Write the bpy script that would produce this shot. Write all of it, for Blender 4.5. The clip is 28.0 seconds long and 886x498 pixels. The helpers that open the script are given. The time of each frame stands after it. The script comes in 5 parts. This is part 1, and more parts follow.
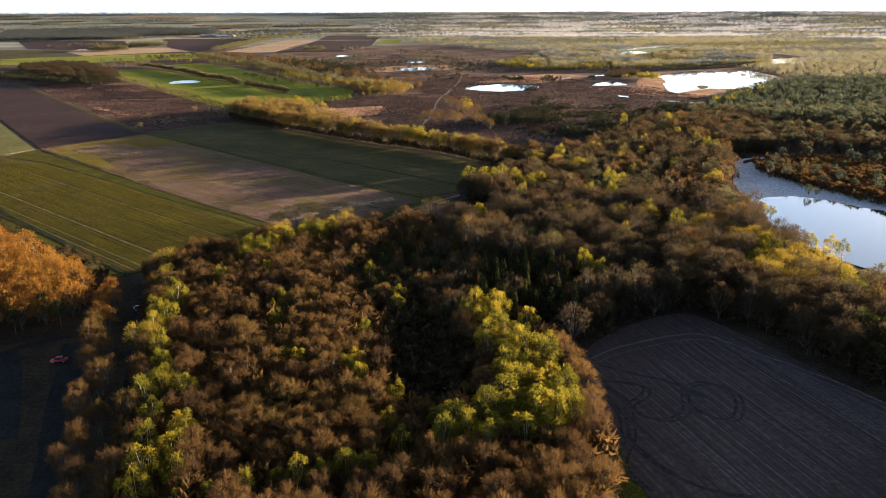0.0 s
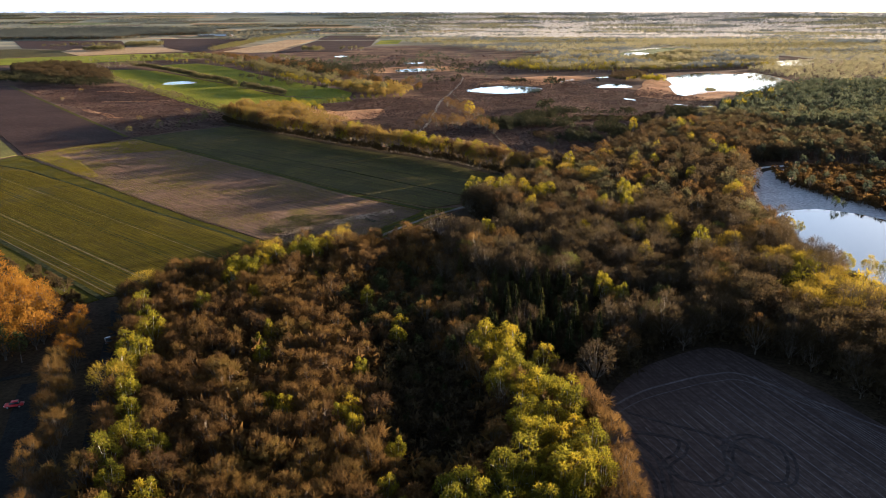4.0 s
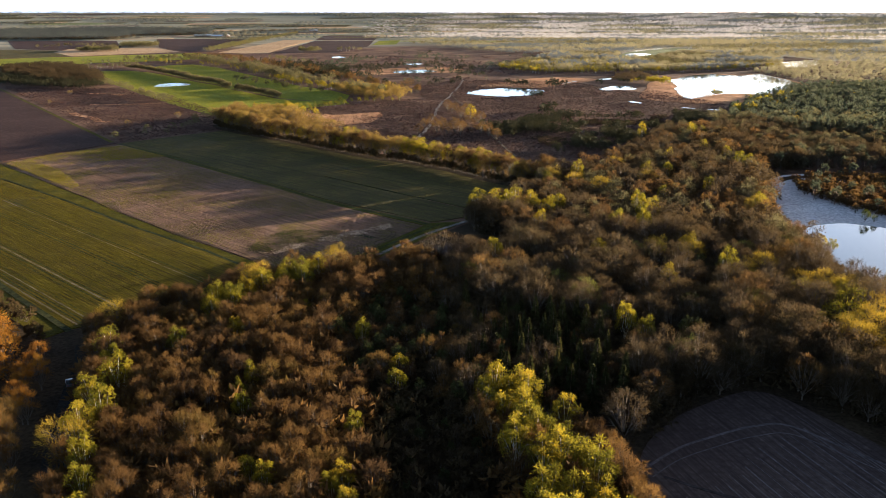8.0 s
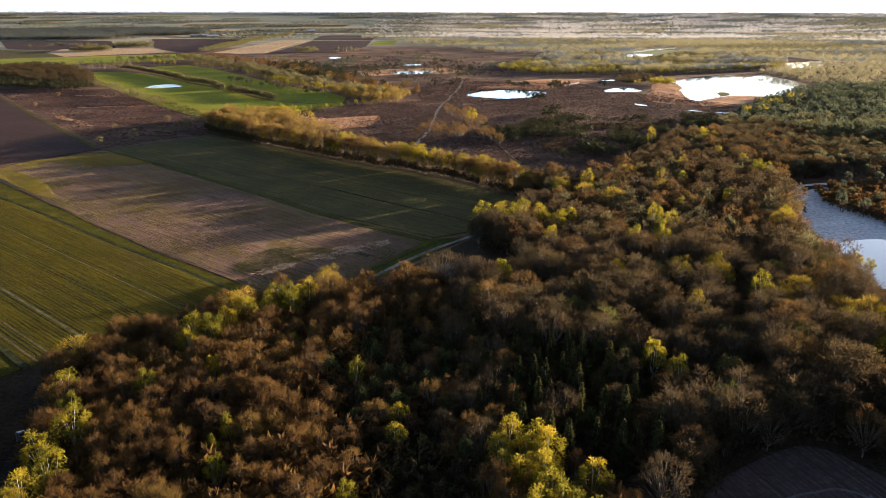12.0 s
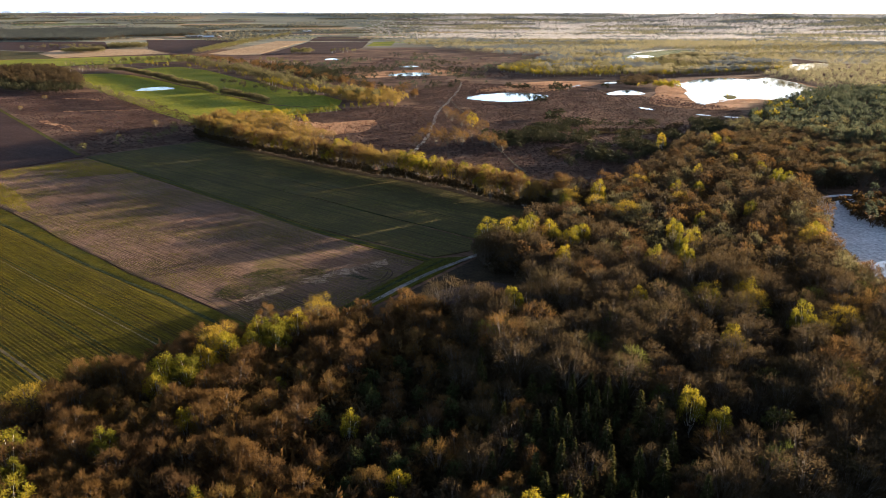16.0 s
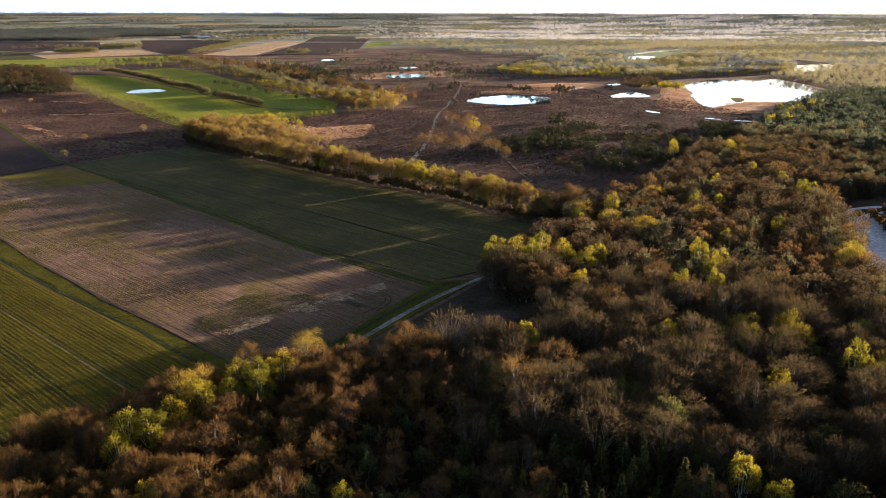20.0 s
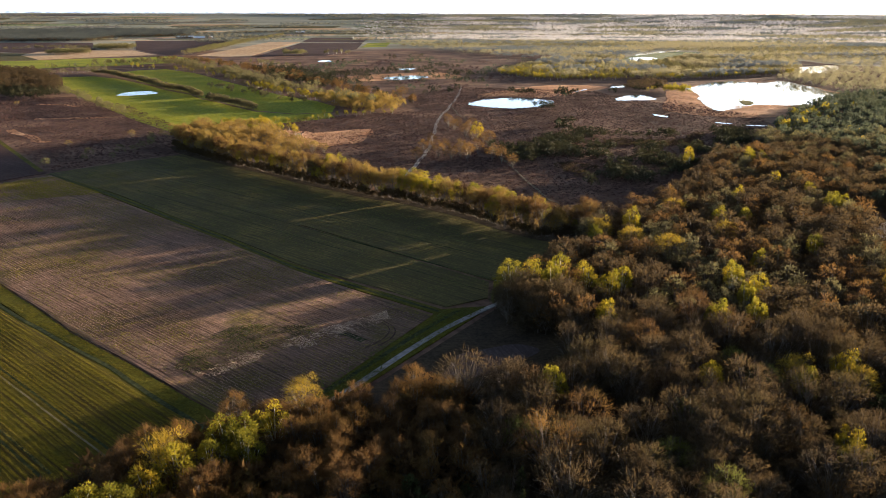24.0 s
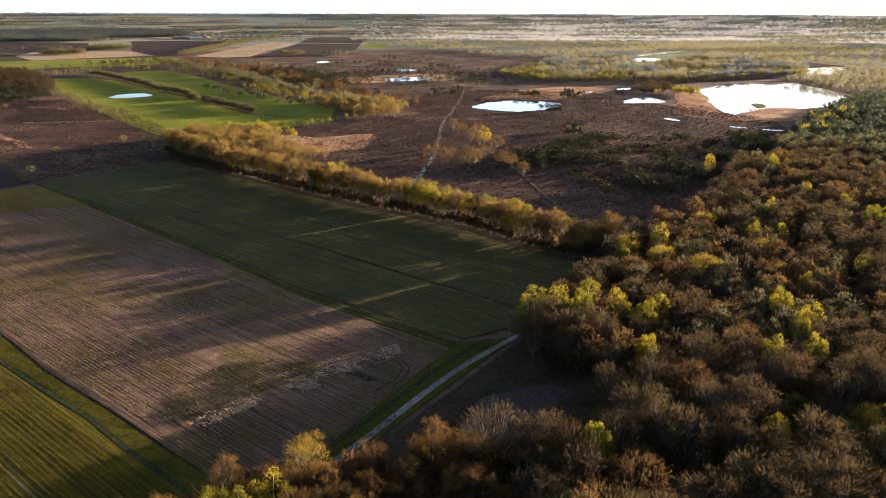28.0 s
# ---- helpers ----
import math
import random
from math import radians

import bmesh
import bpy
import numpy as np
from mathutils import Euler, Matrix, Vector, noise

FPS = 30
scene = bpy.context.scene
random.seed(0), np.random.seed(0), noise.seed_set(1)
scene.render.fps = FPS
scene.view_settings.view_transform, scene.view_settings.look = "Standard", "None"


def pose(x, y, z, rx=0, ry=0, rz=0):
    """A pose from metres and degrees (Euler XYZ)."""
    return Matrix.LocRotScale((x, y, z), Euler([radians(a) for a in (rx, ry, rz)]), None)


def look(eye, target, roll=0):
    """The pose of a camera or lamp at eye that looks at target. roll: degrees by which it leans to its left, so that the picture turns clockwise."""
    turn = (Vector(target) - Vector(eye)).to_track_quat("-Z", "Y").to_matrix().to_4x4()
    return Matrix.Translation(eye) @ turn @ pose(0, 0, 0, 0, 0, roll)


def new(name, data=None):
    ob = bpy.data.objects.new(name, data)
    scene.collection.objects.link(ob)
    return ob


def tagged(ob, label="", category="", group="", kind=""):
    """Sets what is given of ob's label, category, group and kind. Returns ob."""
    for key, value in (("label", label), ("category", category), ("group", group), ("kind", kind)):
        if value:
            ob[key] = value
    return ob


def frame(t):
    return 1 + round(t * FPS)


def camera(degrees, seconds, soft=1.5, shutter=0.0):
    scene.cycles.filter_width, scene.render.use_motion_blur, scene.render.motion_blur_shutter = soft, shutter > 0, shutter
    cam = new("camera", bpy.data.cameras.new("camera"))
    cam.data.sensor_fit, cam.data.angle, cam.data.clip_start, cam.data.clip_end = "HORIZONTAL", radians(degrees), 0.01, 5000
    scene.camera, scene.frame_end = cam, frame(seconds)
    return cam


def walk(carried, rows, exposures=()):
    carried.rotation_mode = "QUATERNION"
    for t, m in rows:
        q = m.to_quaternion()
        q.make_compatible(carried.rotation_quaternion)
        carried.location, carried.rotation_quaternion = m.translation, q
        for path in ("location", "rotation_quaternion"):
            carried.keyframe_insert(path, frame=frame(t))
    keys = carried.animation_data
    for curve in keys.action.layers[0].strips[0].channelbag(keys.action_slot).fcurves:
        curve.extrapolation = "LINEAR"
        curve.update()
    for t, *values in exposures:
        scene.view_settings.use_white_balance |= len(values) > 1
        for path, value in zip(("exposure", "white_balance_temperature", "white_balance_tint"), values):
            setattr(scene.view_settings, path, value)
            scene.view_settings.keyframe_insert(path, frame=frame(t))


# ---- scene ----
cam = camera(60.0, 28.0, soft=0.9)
PATH = [
    (0, (0.00, 0.00, 90.46), (-0.00, 286.60, 1.81), -0.177),
    (2, (-0.93, 12.54, 90.37), (-0.76, 299.15, 1.75), -0.090),
    (4, (-1.82, 25.30, 90.32), (-1.42, 311.92, 1.72), -0.030),
    (6, (-2.63, 38.38, 90.29), (-1.91, 325.01, 1.73), -0.011),
    (8, (-3.42, 51.51, 90.24), (-2.32, 338.14, 1.70), -0.006),
    (10, (-4.24, 64.43, 90.12), (-2.75, 351.05, 1.54), 0.014),
    (12, (-5.11, 77.23, 89.98), (-3.16, 363.86, 1.43), 0.038),
    (14, (-5.98, 90.09, 89.92), (-3.49, 376.76, 1.50), 0.054),
    (16, (-6.79, 103.11, 89.90), (-3.77, 389.81, 1.61), 0.062),
    (18, (-7.52, 116.31, 89.86), (-4.06, 403.01, 1.61), 0.065),
    (20, (-8.50, 129.55, 89.82), (-4.56, 416.25, 1.57), 0.073),
    (22, (-10.03, 142.67, 89.79), (-5.44, 429.38, 1.60), 0.092),
    (24, (-12.09, 155.61, 89.73), (-6.84, 442.34, 1.64), 0.115),
    (26, (-14.54, 168.38, 89.64), (-8.80, 455.11, 1.61), 0.135),
    (28, (-17.19, 181.04, 89.52), (-11.07, 467.78, 1.54), 0.152),
]
walk(cam, [(t, look(eye, target, roll)) for t, eye, target, roll in PATH],
     exposures=[(0, 2.89, 6020, 10), (28, 2.89, 6020, 10)])

# ---- light: a low spring sun from ahead and to the right, hazy bright sky ----
SUN_AZ, SUN_EL = 54.0, 5.1
world = bpy.data.worlds.new("sky")
scene.world = world
world.use_nodes = True
wn = world.node_tree.nodes
sky = wn.new("ShaderNodeTexSky")
sky.sky_type, sky.sun_disc = "NISHITA", False
sky.sun_elevation, sky.sun_rotation = radians(SUN_EL), radians(SUN_AZ)
sky.air_density, sky.dust_density, sky.ozone_density = 0.8, 1.2, 1.5
# haze makes the sky brighter and whiter towards the horizon, all the way round
wl = world.node_tree.links
way = wn.new("ShaderNodeSeparateXYZ")
wl.new(wn.new("ShaderNodeTexCoord").outputs["Generated"], way.inputs[0])
low = wn.new("ShaderNodeMapRange")
low.inputs["From Min"].default_value, low.inputs["From Max"].default_value = 0.0, 0.82
low.inputs["To Min"].default_value, low.inputs["To Max"].default_value = 0.100, 0.0085
low.interpolation_type = "SMOOTHERSTEP"
wl.new(way.outputs[2], low.inputs["Value"])
white = wn.new("ShaderNodeMix")
white.data_type = "RGBA"
white.inputs[0].default_value = 0.45
wl.new(sky.outputs[0], white.inputs[6])
white.inputs[7].default_value = (2.25, 3.0, 4.6, 1)
wl.new(white.outputs[2], wn["Background"].inputs["Color"])
wl.new(low.outputs[0], wn["Background"].inputs["Strength"])
sun = new("sun", bpy.data.lights.new("sun", "SUN"))
sun.data.energy, sun.data.angle, sun.data.color = 5.0, radians(0.7), (1.0, 0.78, 0.53)
_a, _e = radians(SUN_AZ), radians(SUN_EL)
sun.matrix_world = look((0, 0, 300), (-math.sin(_a) * math.cos(_e), -math.cos(_a) * math.cos(_e), 300 - math.sin(_e)))

# ---- materials ----
def material(name):
    m = bpy.data.materials.new(name)
    m.use_nodes = True
    nt = m.node_tree
    return m, nt.nodes, nt.links, nt.nodes["Principled BSDF"]


def ramp(nodes, links, source, stops):
    r = nodes.new("ShaderNodeValToRGB")
    while len(r.color_ramp.elements) < len(stops):
        r.color_ramp.elements.new(0.5)
    for e, (p, c) in zip(r.color_ramp.elements, stops):
        e.position, e.color = p, (*c, 1)
    links.new(source, r.inputs[0])
    return r.outputs[0]


def noise_node(nodes, links, vector, scale, detail=6, rough=0.6):
    n = nodes.new("ShaderNodeTexNoise")
    n.inputs["Scale"].default_value, n.inputs["Detail"].default_value, n.inputs["Roughness"].default_value = scale, detail, rough
    links.new(vector, n.inputs["Vector"])
    return n.outputs["Fac"]


def mixed(nodes, links, fac, a, b, how="MIX"):
    x = nodes.new("ShaderNodeMix")
    x.data_type, x.blend_type = "RGBA", how
    for value, k in ((fac, 0), (a, 6), (b, 7)):
        if isinstance(value, bpy.types.NodeSocket):
            links.new(value, x.inputs[k])
        elif k:
            x.inputs[k].default_value = (*value, 1)
        else:
            x.inputs[0].default_value = value
    return x.outputs[2]


def arith(nodes, links, op, a, b=0.0):
    x = nodes.new("ShaderNodeMath")
    x.operation = op
    for k, value in enumerate((a, b)):
        if isinstance(value, bpy.types.NodeSocket):
            links.new(value, x.inputs[k])
        else:
            x.inputs[k].default_value = value
    return x.outputs[0]


def soil(name, stops, patch=0.02, grain=0.6, rough=0.95, bump=0.15, rows=None, rowmix=0.5, fuzz=0.0, farm=False):
    """Ground cover: patches and grain in world metres; rows = (angle in degrees, spacing in metres), dark = the furrow colour."""
    m, n, l, b = material(name)
    pos = n.new("ShaderNodeNewGeometry").outputs["Position"]
    big, fine = noise_node(n, l, pos, patch, 5, 0.65), noise_node(n, l, pos, grain, 4, 0.7)
    colour = ramp(n, l, big, stops)
    colour = mixed(n, l, 0.7, colour, ramp(n, l, fine, [(0.3, (0.3, 0.3, 0.3)), (0.7, (1.6, 1.6, 1.6))]), "MULTIPLY")
    height = fine
    if rows:
        angle, spacing, dark = rows
        mp = n.new("ShaderNodeMapping")
        mp.inputs["Rotation"].default_value = (0, 0, radians(-angle))
        l.new(pos, mp.inputs["Vector"])
        sep = n.new("ShaderNodeSeparateXYZ")
        l.new(mp.outputs[0], sep.inputs[0])
        wob = arith(n, l, "MULTIPLY", noise_node(n, l, pos, 0.15, 2), 0.5)
        across = arith(n, l, "ADD", sep.outputs[1], wob)
        st = n.new("ShaderNodeMapping")
        st.inputs["Scale"].default_value = (0.03, 1.5, 1)
        l.new(mp.outputs[0], st.inputs["Vector"])
        streak = noise_node(n, l, st.outputs[0], 1.0, 5, 0.75)
        wave = arith(n, l, "SINE", arith(n, l, "MULTIPLY", across, 2 * math.pi / spacing))
        f = arith(n, l, "ADD", arith(n, l, "MULTIPLY", wave, 0.07), 0.5)
        f = arith(n, l, "MULTIPLY", arith(n, l, "ADD", f, arith(n, l, "MULTIPLY", arith(n, l, "SUBTRACT", streak, 0.5), 4.0)), rowmix * 1.6)
        f.node.use_clamp = True
        colour = mixed(n, l, f, colour, dark)
        height = arith(n, l, "ADD", arith(n, l, "MULTIPLY", wave, 0.06), arith(n, l, "ADD", streak, fine))
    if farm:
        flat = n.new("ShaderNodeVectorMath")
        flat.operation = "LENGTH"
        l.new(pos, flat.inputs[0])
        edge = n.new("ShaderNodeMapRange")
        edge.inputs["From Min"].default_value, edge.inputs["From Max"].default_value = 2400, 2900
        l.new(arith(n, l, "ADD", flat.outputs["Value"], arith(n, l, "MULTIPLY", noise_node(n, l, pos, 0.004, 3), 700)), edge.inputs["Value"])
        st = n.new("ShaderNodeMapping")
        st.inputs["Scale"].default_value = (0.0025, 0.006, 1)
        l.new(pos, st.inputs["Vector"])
        # far farmland colours, lightened and greyed to suggest haze
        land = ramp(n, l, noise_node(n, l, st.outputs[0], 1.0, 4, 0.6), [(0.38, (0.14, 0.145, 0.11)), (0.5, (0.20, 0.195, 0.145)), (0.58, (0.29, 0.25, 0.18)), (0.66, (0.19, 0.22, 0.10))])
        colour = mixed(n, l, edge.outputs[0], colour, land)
    l.new(colour, b.inputs["Base Color"])
    b.inputs["Roughness"].default_value = rough
    b.inputs["Specular IOR Level"].default_value = 0.02
    b.inputs["Sheen Weight"].default_value, b.inputs["Sheen Roughness"].default_value = fuzz, 0.45
    b.inputs["Sheen Tint"].default_value = (1.0, 0.85, 0.7, 1)
    bp = n.new("ShaderNodeBump")
    bp.inputs["Strength"].default_value, bp.inputs["Distance"].default_value = 0.7, bump
    l.new(height, bp.inputs["Height"])
    l.new(bp.outputs[0], b.inputs["Normal"])
    return m


def foliage(name, colours, through_light=0.4, clump=0.11):
    """Leaves and twigs: tone changes from tree to tree and from twig to twig; part of the light passes through."""
    m, n, l, b = material(name)
    geo, info = n.new("ShaderNodeNewGeometry"), n.new("ShaderNodeObjectInfo")
    cell = n.new("ShaderNodeTexVoronoi")
    cell.inputs["Scale"].default_value = clump
    l.new(geo.outputs["Position"], cell.inputs["Vector"])
    sep = n.new("ShaderNodeSeparateColor")
    l.new(cell.outputs["Color"], sep.inputs[0])
    t = arith(n, l, "ADD", arith(n, l, "MULTIPLY", sep.outputs[0], 0.45), arith(n, l, "MULTIPLY", info.outputs["Random"], 0.3))
    t = arith(n, l, "ADD", t, arith(n, l, "MULTIPLY", geo.outputs["Random Per Island"], 0.3))
    k = len(colours) - 1
    colour = ramp(n, l, t, [(0.08 + 0.84 * i / k, c) for i, c in enumerate(colours)])
    l.new(colour, b.inputs["Base Color"])
    b.inputs["Roughness"].default_value, b.inputs["Specular IOR Level"].default_value = 0.85, 0.08
    tr, mx = n.new("ShaderNodeBsdfTranslucent"), n.new("ShaderNodeMixShader")
    l.new(colour, tr.inputs["Color"])
    mx.inputs[0].default_value = through_light
    l.new(b.outputs[0], mx.inputs[1])
    l.new(tr.outputs[0], mx.inputs[2])
    l.new(mx.outputs[0], n["Material Output"].inputs["Surface"])
    return m


def bark(name, light, dark, scale=3.0):
    m, n, l, b = material(name)
    pos = n.new("ShaderNodeTexCoord").outputs["Object"]
    l.new(ramp(n, l, noise_node(n, l, pos, scale, 5, 0.7), [(0.35, dark), (0.62, light)]), b.inputs["Base Color"])
    b.inputs["Roughness"].default_value = 0.9
    return m


def plain(name, colour, rough=0.6, metal=0.0, wear=0.25, scale=2.0):
    m, n, l, b = material(name)
    pos = n.new("ShaderNodeTexCoord").outputs["Object"]
    dull = tuple(c * (1 - wear) for c in colour)
    l.new(ramp(n, l, noise_node(n, l, pos, scale, 5, 0.65), [(0.3, dull), (0.7, colour)]), b.inputs["Base Color"])
    b.inputs["Roughness"].default_value, b.inputs["Metallic"].default_value = rough, metal
    return m


def water_material():
    m, n, l, b = material("water")
    pos = n.new("ShaderNodeNewGeometry").outputs["Position"]
    b.inputs["Base Color"].default_value = (0.012, 0.016, 0.014, 1)
    b.inputs["Roughness"].default_value, b.inputs["IOR"].default_value = 0.06, 1.42
    bp = n.new("ShaderNodeBump")
    bp.inputs["Strength"].default_value, bp.inputs["Distance"].default_value = 0.12, 0.05
    l.new(noise_node(n, l, pos, 0.9, 3), bp.inputs["Height"])
    l.new(bp.outputs[0], b.inputs["Normal"])
    return m


HROW = -73.0
ROW = math.degrees(math.atan2(0.670, -0.742))
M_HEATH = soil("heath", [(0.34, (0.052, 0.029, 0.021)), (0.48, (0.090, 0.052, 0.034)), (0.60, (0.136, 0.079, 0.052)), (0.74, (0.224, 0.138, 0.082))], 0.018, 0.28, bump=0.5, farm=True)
M_LITTER = soil("leaf_litter", [(0.35, (0.026, 0.019, 0.013)), (0.65, (0.056, 0.039, 0.022))], 0.08, 0.9)
M_CROP = soil("young_crop", [(0.3, (0.058, 0.052, 0.005)), (0.55, (0.096, 0.077, 0.007)), (0.75, (0.133, 0.095, 0.009))], 0.03, 1.6, rows=(ROW, 0.75, (0.037, 0.028, 0.009)), rowmix=0.65, bump=0.3)
M_STUBBLE = soil("stubble", [(0.34, (0.114, 0.089, 0.021)), (0.44, (0.157, 0.097, 0.060)), (0.56, (0.257, 0.154, 0.106)), (0.70, (0.136, 0.103, 0.026))], 0.022, 1.4, rows=(ROW, 0.9, (0.057, 0.037, 0.026)), rowmix=0.62, bump=0.45)
M_GRASSFIELD = soil("dull_grass", [(0.3, (0.056, 0.049, 0.018)), (0.5, (0.084, 0.070, 0.022)), (0.7, (0.140, 0.104, 0.028))], 0.035, 1.2, rows=(ROW, 1.5, (0.043, 0.036, 0.018)), rowmix=0.6, bump=0.3)
M_PLOUGH = soil("ploughed_soil", [(0.35, (0.040, 0.023, 0.020)), (0.65, (0.067, 0.039, 0.031))], 0.02, 0.6, rows=(ROW, 1.2, (0.029, 0.017, 0.015)), rowmix=0.4)
M_HARROW = soil("harrowed_soil", [(0.35, (0.068, 0.048, 0.042)), (0.65, (0.105, 0.077, 0.066))], 0.03, 0.8, rows=(HROW, 1.4, (0.044, 0.032, 0.028)), rowmix=0.6)
M_MEADOW = soil("bright_meadow", [(0.3, (0.105, 0.125, 0.013)), (0.55, (0.175, 0.178, 0.017)), (0.75, (0.26, 0.220, 0.026))], 0.012, 0.3)
M_VERGE = soil("verge_grass", [(0.3, (0.041, 0.041, 0.006)), (0.6, (0.075, 0.064, 0.008)), (0.8, (0.113, 0.081, 0.015))], 0.08, 1.4)
M_DITCH = soil("ditch_bed", [(0.35, (0.022, 0.026, 0.012)), (0.65, (0.045, 0.048, 0.018))], 0.1, 0.8)
M_REED = soil("dry_grass", [(0.32, (0.17, 0.085, 0.045)), (0.50, (0.32, 0.165, 0.085)), (0.70, (0.47, 0.27, 0.145))], 0.03, 0.3, bump=0.4)
M_TAN = soil("tan_stubble", [(0.3, (0.285, 0.188, 0.104)), (0.7, (0.390, 0.270, 0.160))], 0.006, 0.1)
M_STRIP = soil("mown_pasture", [(0.3, (0.10, 0.10, 0.030)), (0.55, (0.16, 0.14, 0.045)), (0.75, (0.22, 0.18, 0.07))], 0.03, 0.8, rows=(126.0, 6.0, (0.09, 0.085, 0.03)), rowmix=0.5, bump=0.2)
M_STUBDARK = soil("trodden_stubble", [(0.3, (0.09, 0.065, 0.045)), (0.7, (0.15, 0.10, 0.07))], 0.15, 0.9)
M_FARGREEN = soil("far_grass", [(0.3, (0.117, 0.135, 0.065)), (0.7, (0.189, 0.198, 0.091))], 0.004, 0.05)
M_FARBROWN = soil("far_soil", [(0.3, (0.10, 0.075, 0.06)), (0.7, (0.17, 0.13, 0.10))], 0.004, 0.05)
M_SAND = soil("pale_sand", [(0.3, (0.480, 0.448, 0.442)), (0.7, (0.624, 0.592, 0.578))], 0.05, 0.7)
M_TRACK = soil("sandy_track", [(0.3, (0.153, 0.132, 0.117)), (0.7, (0.264, 0.230, 0.203))], 0.1, 0.8)
M_DRILL = soil("pale_soil", [(0.3, (0.077, 0.064, 0.063)), (0.7, (0.130, 0.107, 0.104))], 0.1, 0.9)
M_TYRE = soil("pressed_soil", [(0.3, (0.030, 0.024, 0.023)), (0.7, (0.056, 0.046, 0.043))], 0.2, 0.9)
M_RUT = soil("rutted_earth", [(0.3, (0.077, 0.063, 0.038)), (0.7, (0.168, 0.136, 0.090))], 0.15, 0.9)
M_ASPHALT = soil("asphalt", [(0.3, (0.018, 0.017, 0.016)), (0.7, (0.029, 0.028, 0.025))], 0.12, 1.5)
M_WATER = water_material()
M_TWIG = foliage("budding_twigs", [(0.041, 0.024, 0.013), (0.072, 0.040, 0.015), (0.110, 0.060, 0.018), (0.089, 0.060, 0.015)], 0.5)
# dark brush colour that paints shade into the gaps between trees
M_BRUSH = foliage("shade_dark_brush", [(0.022, 0.017, 0.009), (0.037, 0.026, 0.014), (0.052, 0.038, 0.018)], 0.45)
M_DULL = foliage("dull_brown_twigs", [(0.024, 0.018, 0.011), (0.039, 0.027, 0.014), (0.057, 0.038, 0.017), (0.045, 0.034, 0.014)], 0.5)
M_HEATHER = foliage("heather_sprigs", [(0.030, 0.015, 0.014), (0.056, 0.029, 0.024), (0.088, 0.046, 0.037)], 0.12, 0.05)
# over-pale base colour stands in for distance haze on the far woods
M_FAR = foliage("haze_pale_leaves", [(0.248, 0.236, 0.253), (0.319, 0.306, 0.302), (0.385, 0.359, 0.332), (0.306, 0.270, 0.294)], 0.5, 0.012)
# floor colour lightened so gaps in the far woods look hazed
M_FARFLOOR = soil("haze_pale_floor", [(0.35, (0.17, 0.155, 0.115)), (0.65, (0.26, 0.235, 0.17))], 0.01, 0.1)
M_ORANGE = foliage("orange_buds", [(0.115, 0.050, 0.010), (0.185, 0.080, 0.012), (0.225, 0.110, 0.015)], 0.45)
M_GOLD = foliage("golden_leaves", [(0.139, 0.092, 0.013), (0.218, 0.148, 0.017), (0.284, 0.192, 0.020)], 0.45)
M_CROPLEAF = foliage("crop_leaves", [(0.040, 0.039, 0.004), (0.071, 0.061, 0.006), (0.109, 0.084, 0.009)], 0.35, 0.05)
M_WEEDLEAF = foliage("weed_leaves", [(0.085, 0.081, 0.010), (0.140, 0.119, 0.014), (0.200, 0.153, 0.019)], 0.35, 0.05)
M_MEADOWLEAF = foliage("meadow_grass", [(0.090, 0.105, 0.012), (0.15, 0.150, 0.016), (0.215, 0.185, 0.022)], 0.4, 0.02)
M_STALK = foliage("dry_stalks", [(0.130, 0.080, 0.058), (0.195, 0.125, 0.096), (0.250, 0.165, 0.128)], 0.25, 0.05)
M_DRYTUFT = foliage("dry_grass_blades", [(0.24, 0.14, 0.085), (0.37, 0.22, 0.135), (0.48, 0.30, 0.19)], 0.25, 0.05)
M_STALKPALE = foliage("pale_straw", [(0.380, 0.270, 0.180), (0.520, 0.380, 0.270), (0.620, 0.470, 0.340)], 0.25, 0.05)
M_LEAF = foliage("young_leaves", [(0.050, 0.050, 0.007), (0.108, 0.096, 0.010), (0.195, 0.155, 0.012), (0.262, 0.176, 0.014)], 0.55)
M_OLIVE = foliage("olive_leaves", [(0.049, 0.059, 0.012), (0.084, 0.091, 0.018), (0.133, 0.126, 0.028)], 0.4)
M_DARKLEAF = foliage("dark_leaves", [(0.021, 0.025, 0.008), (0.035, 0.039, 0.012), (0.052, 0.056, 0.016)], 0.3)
M_NEEDLE = foliage("dark_needles", [(0.018, 0.020, 0.007), (0.034, 0.034, 0.010), (0.066, 0.056, 0.015)], 0.3)
M_PINE = foliage("pine_needles", [(0.025, 0.032, 0.021), (0.048, 0.054, 0.032), (0.080, 0.082, 0.043)], 0.5)
# bluish grey of distance haze mixed into these two far needle colours
M_FARPINE = foliage("haze_blue_needles", [(0.062, 0.072, 0.079), (0.089, 0.099, 0.103), (0.118, 0.124, 0.120)], 0.5, 0.03)
M_DARKWOOD = foliage("dark_haze_blue_needles", [(0.030, 0.036, 0.036), (0.050, 0.056, 0.052), (0.075, 0.078, 0.066)], 0.3, 0.03)
# bud colour lightened to beige for the haze over middle and far woods
M_STEPPE = foliage("haze_pale_buds", [(0.125, 0.110, 0.070), (0.165, 0.145, 0.085), (0.200, 0.175, 0.095), (0.165, 0.135, 0.080)], 0.5, 0.03)
M_BELT = foliage("golden_buds", [(0.089, 0.057, 0.022), (0.138, 0.089, 0.026), (0.184, 0.119, 0.030), (0.160, 0.125, 0.027)], 0.5)
M_HEDGE = foliage("olive_brown_buds", [(0.055, 0.048, 0.024), (0.085, 0.073, 0.033), (0.117, 0.099, 0.041), (0.098, 0.098, 0.032)], 0.5, 0.05)
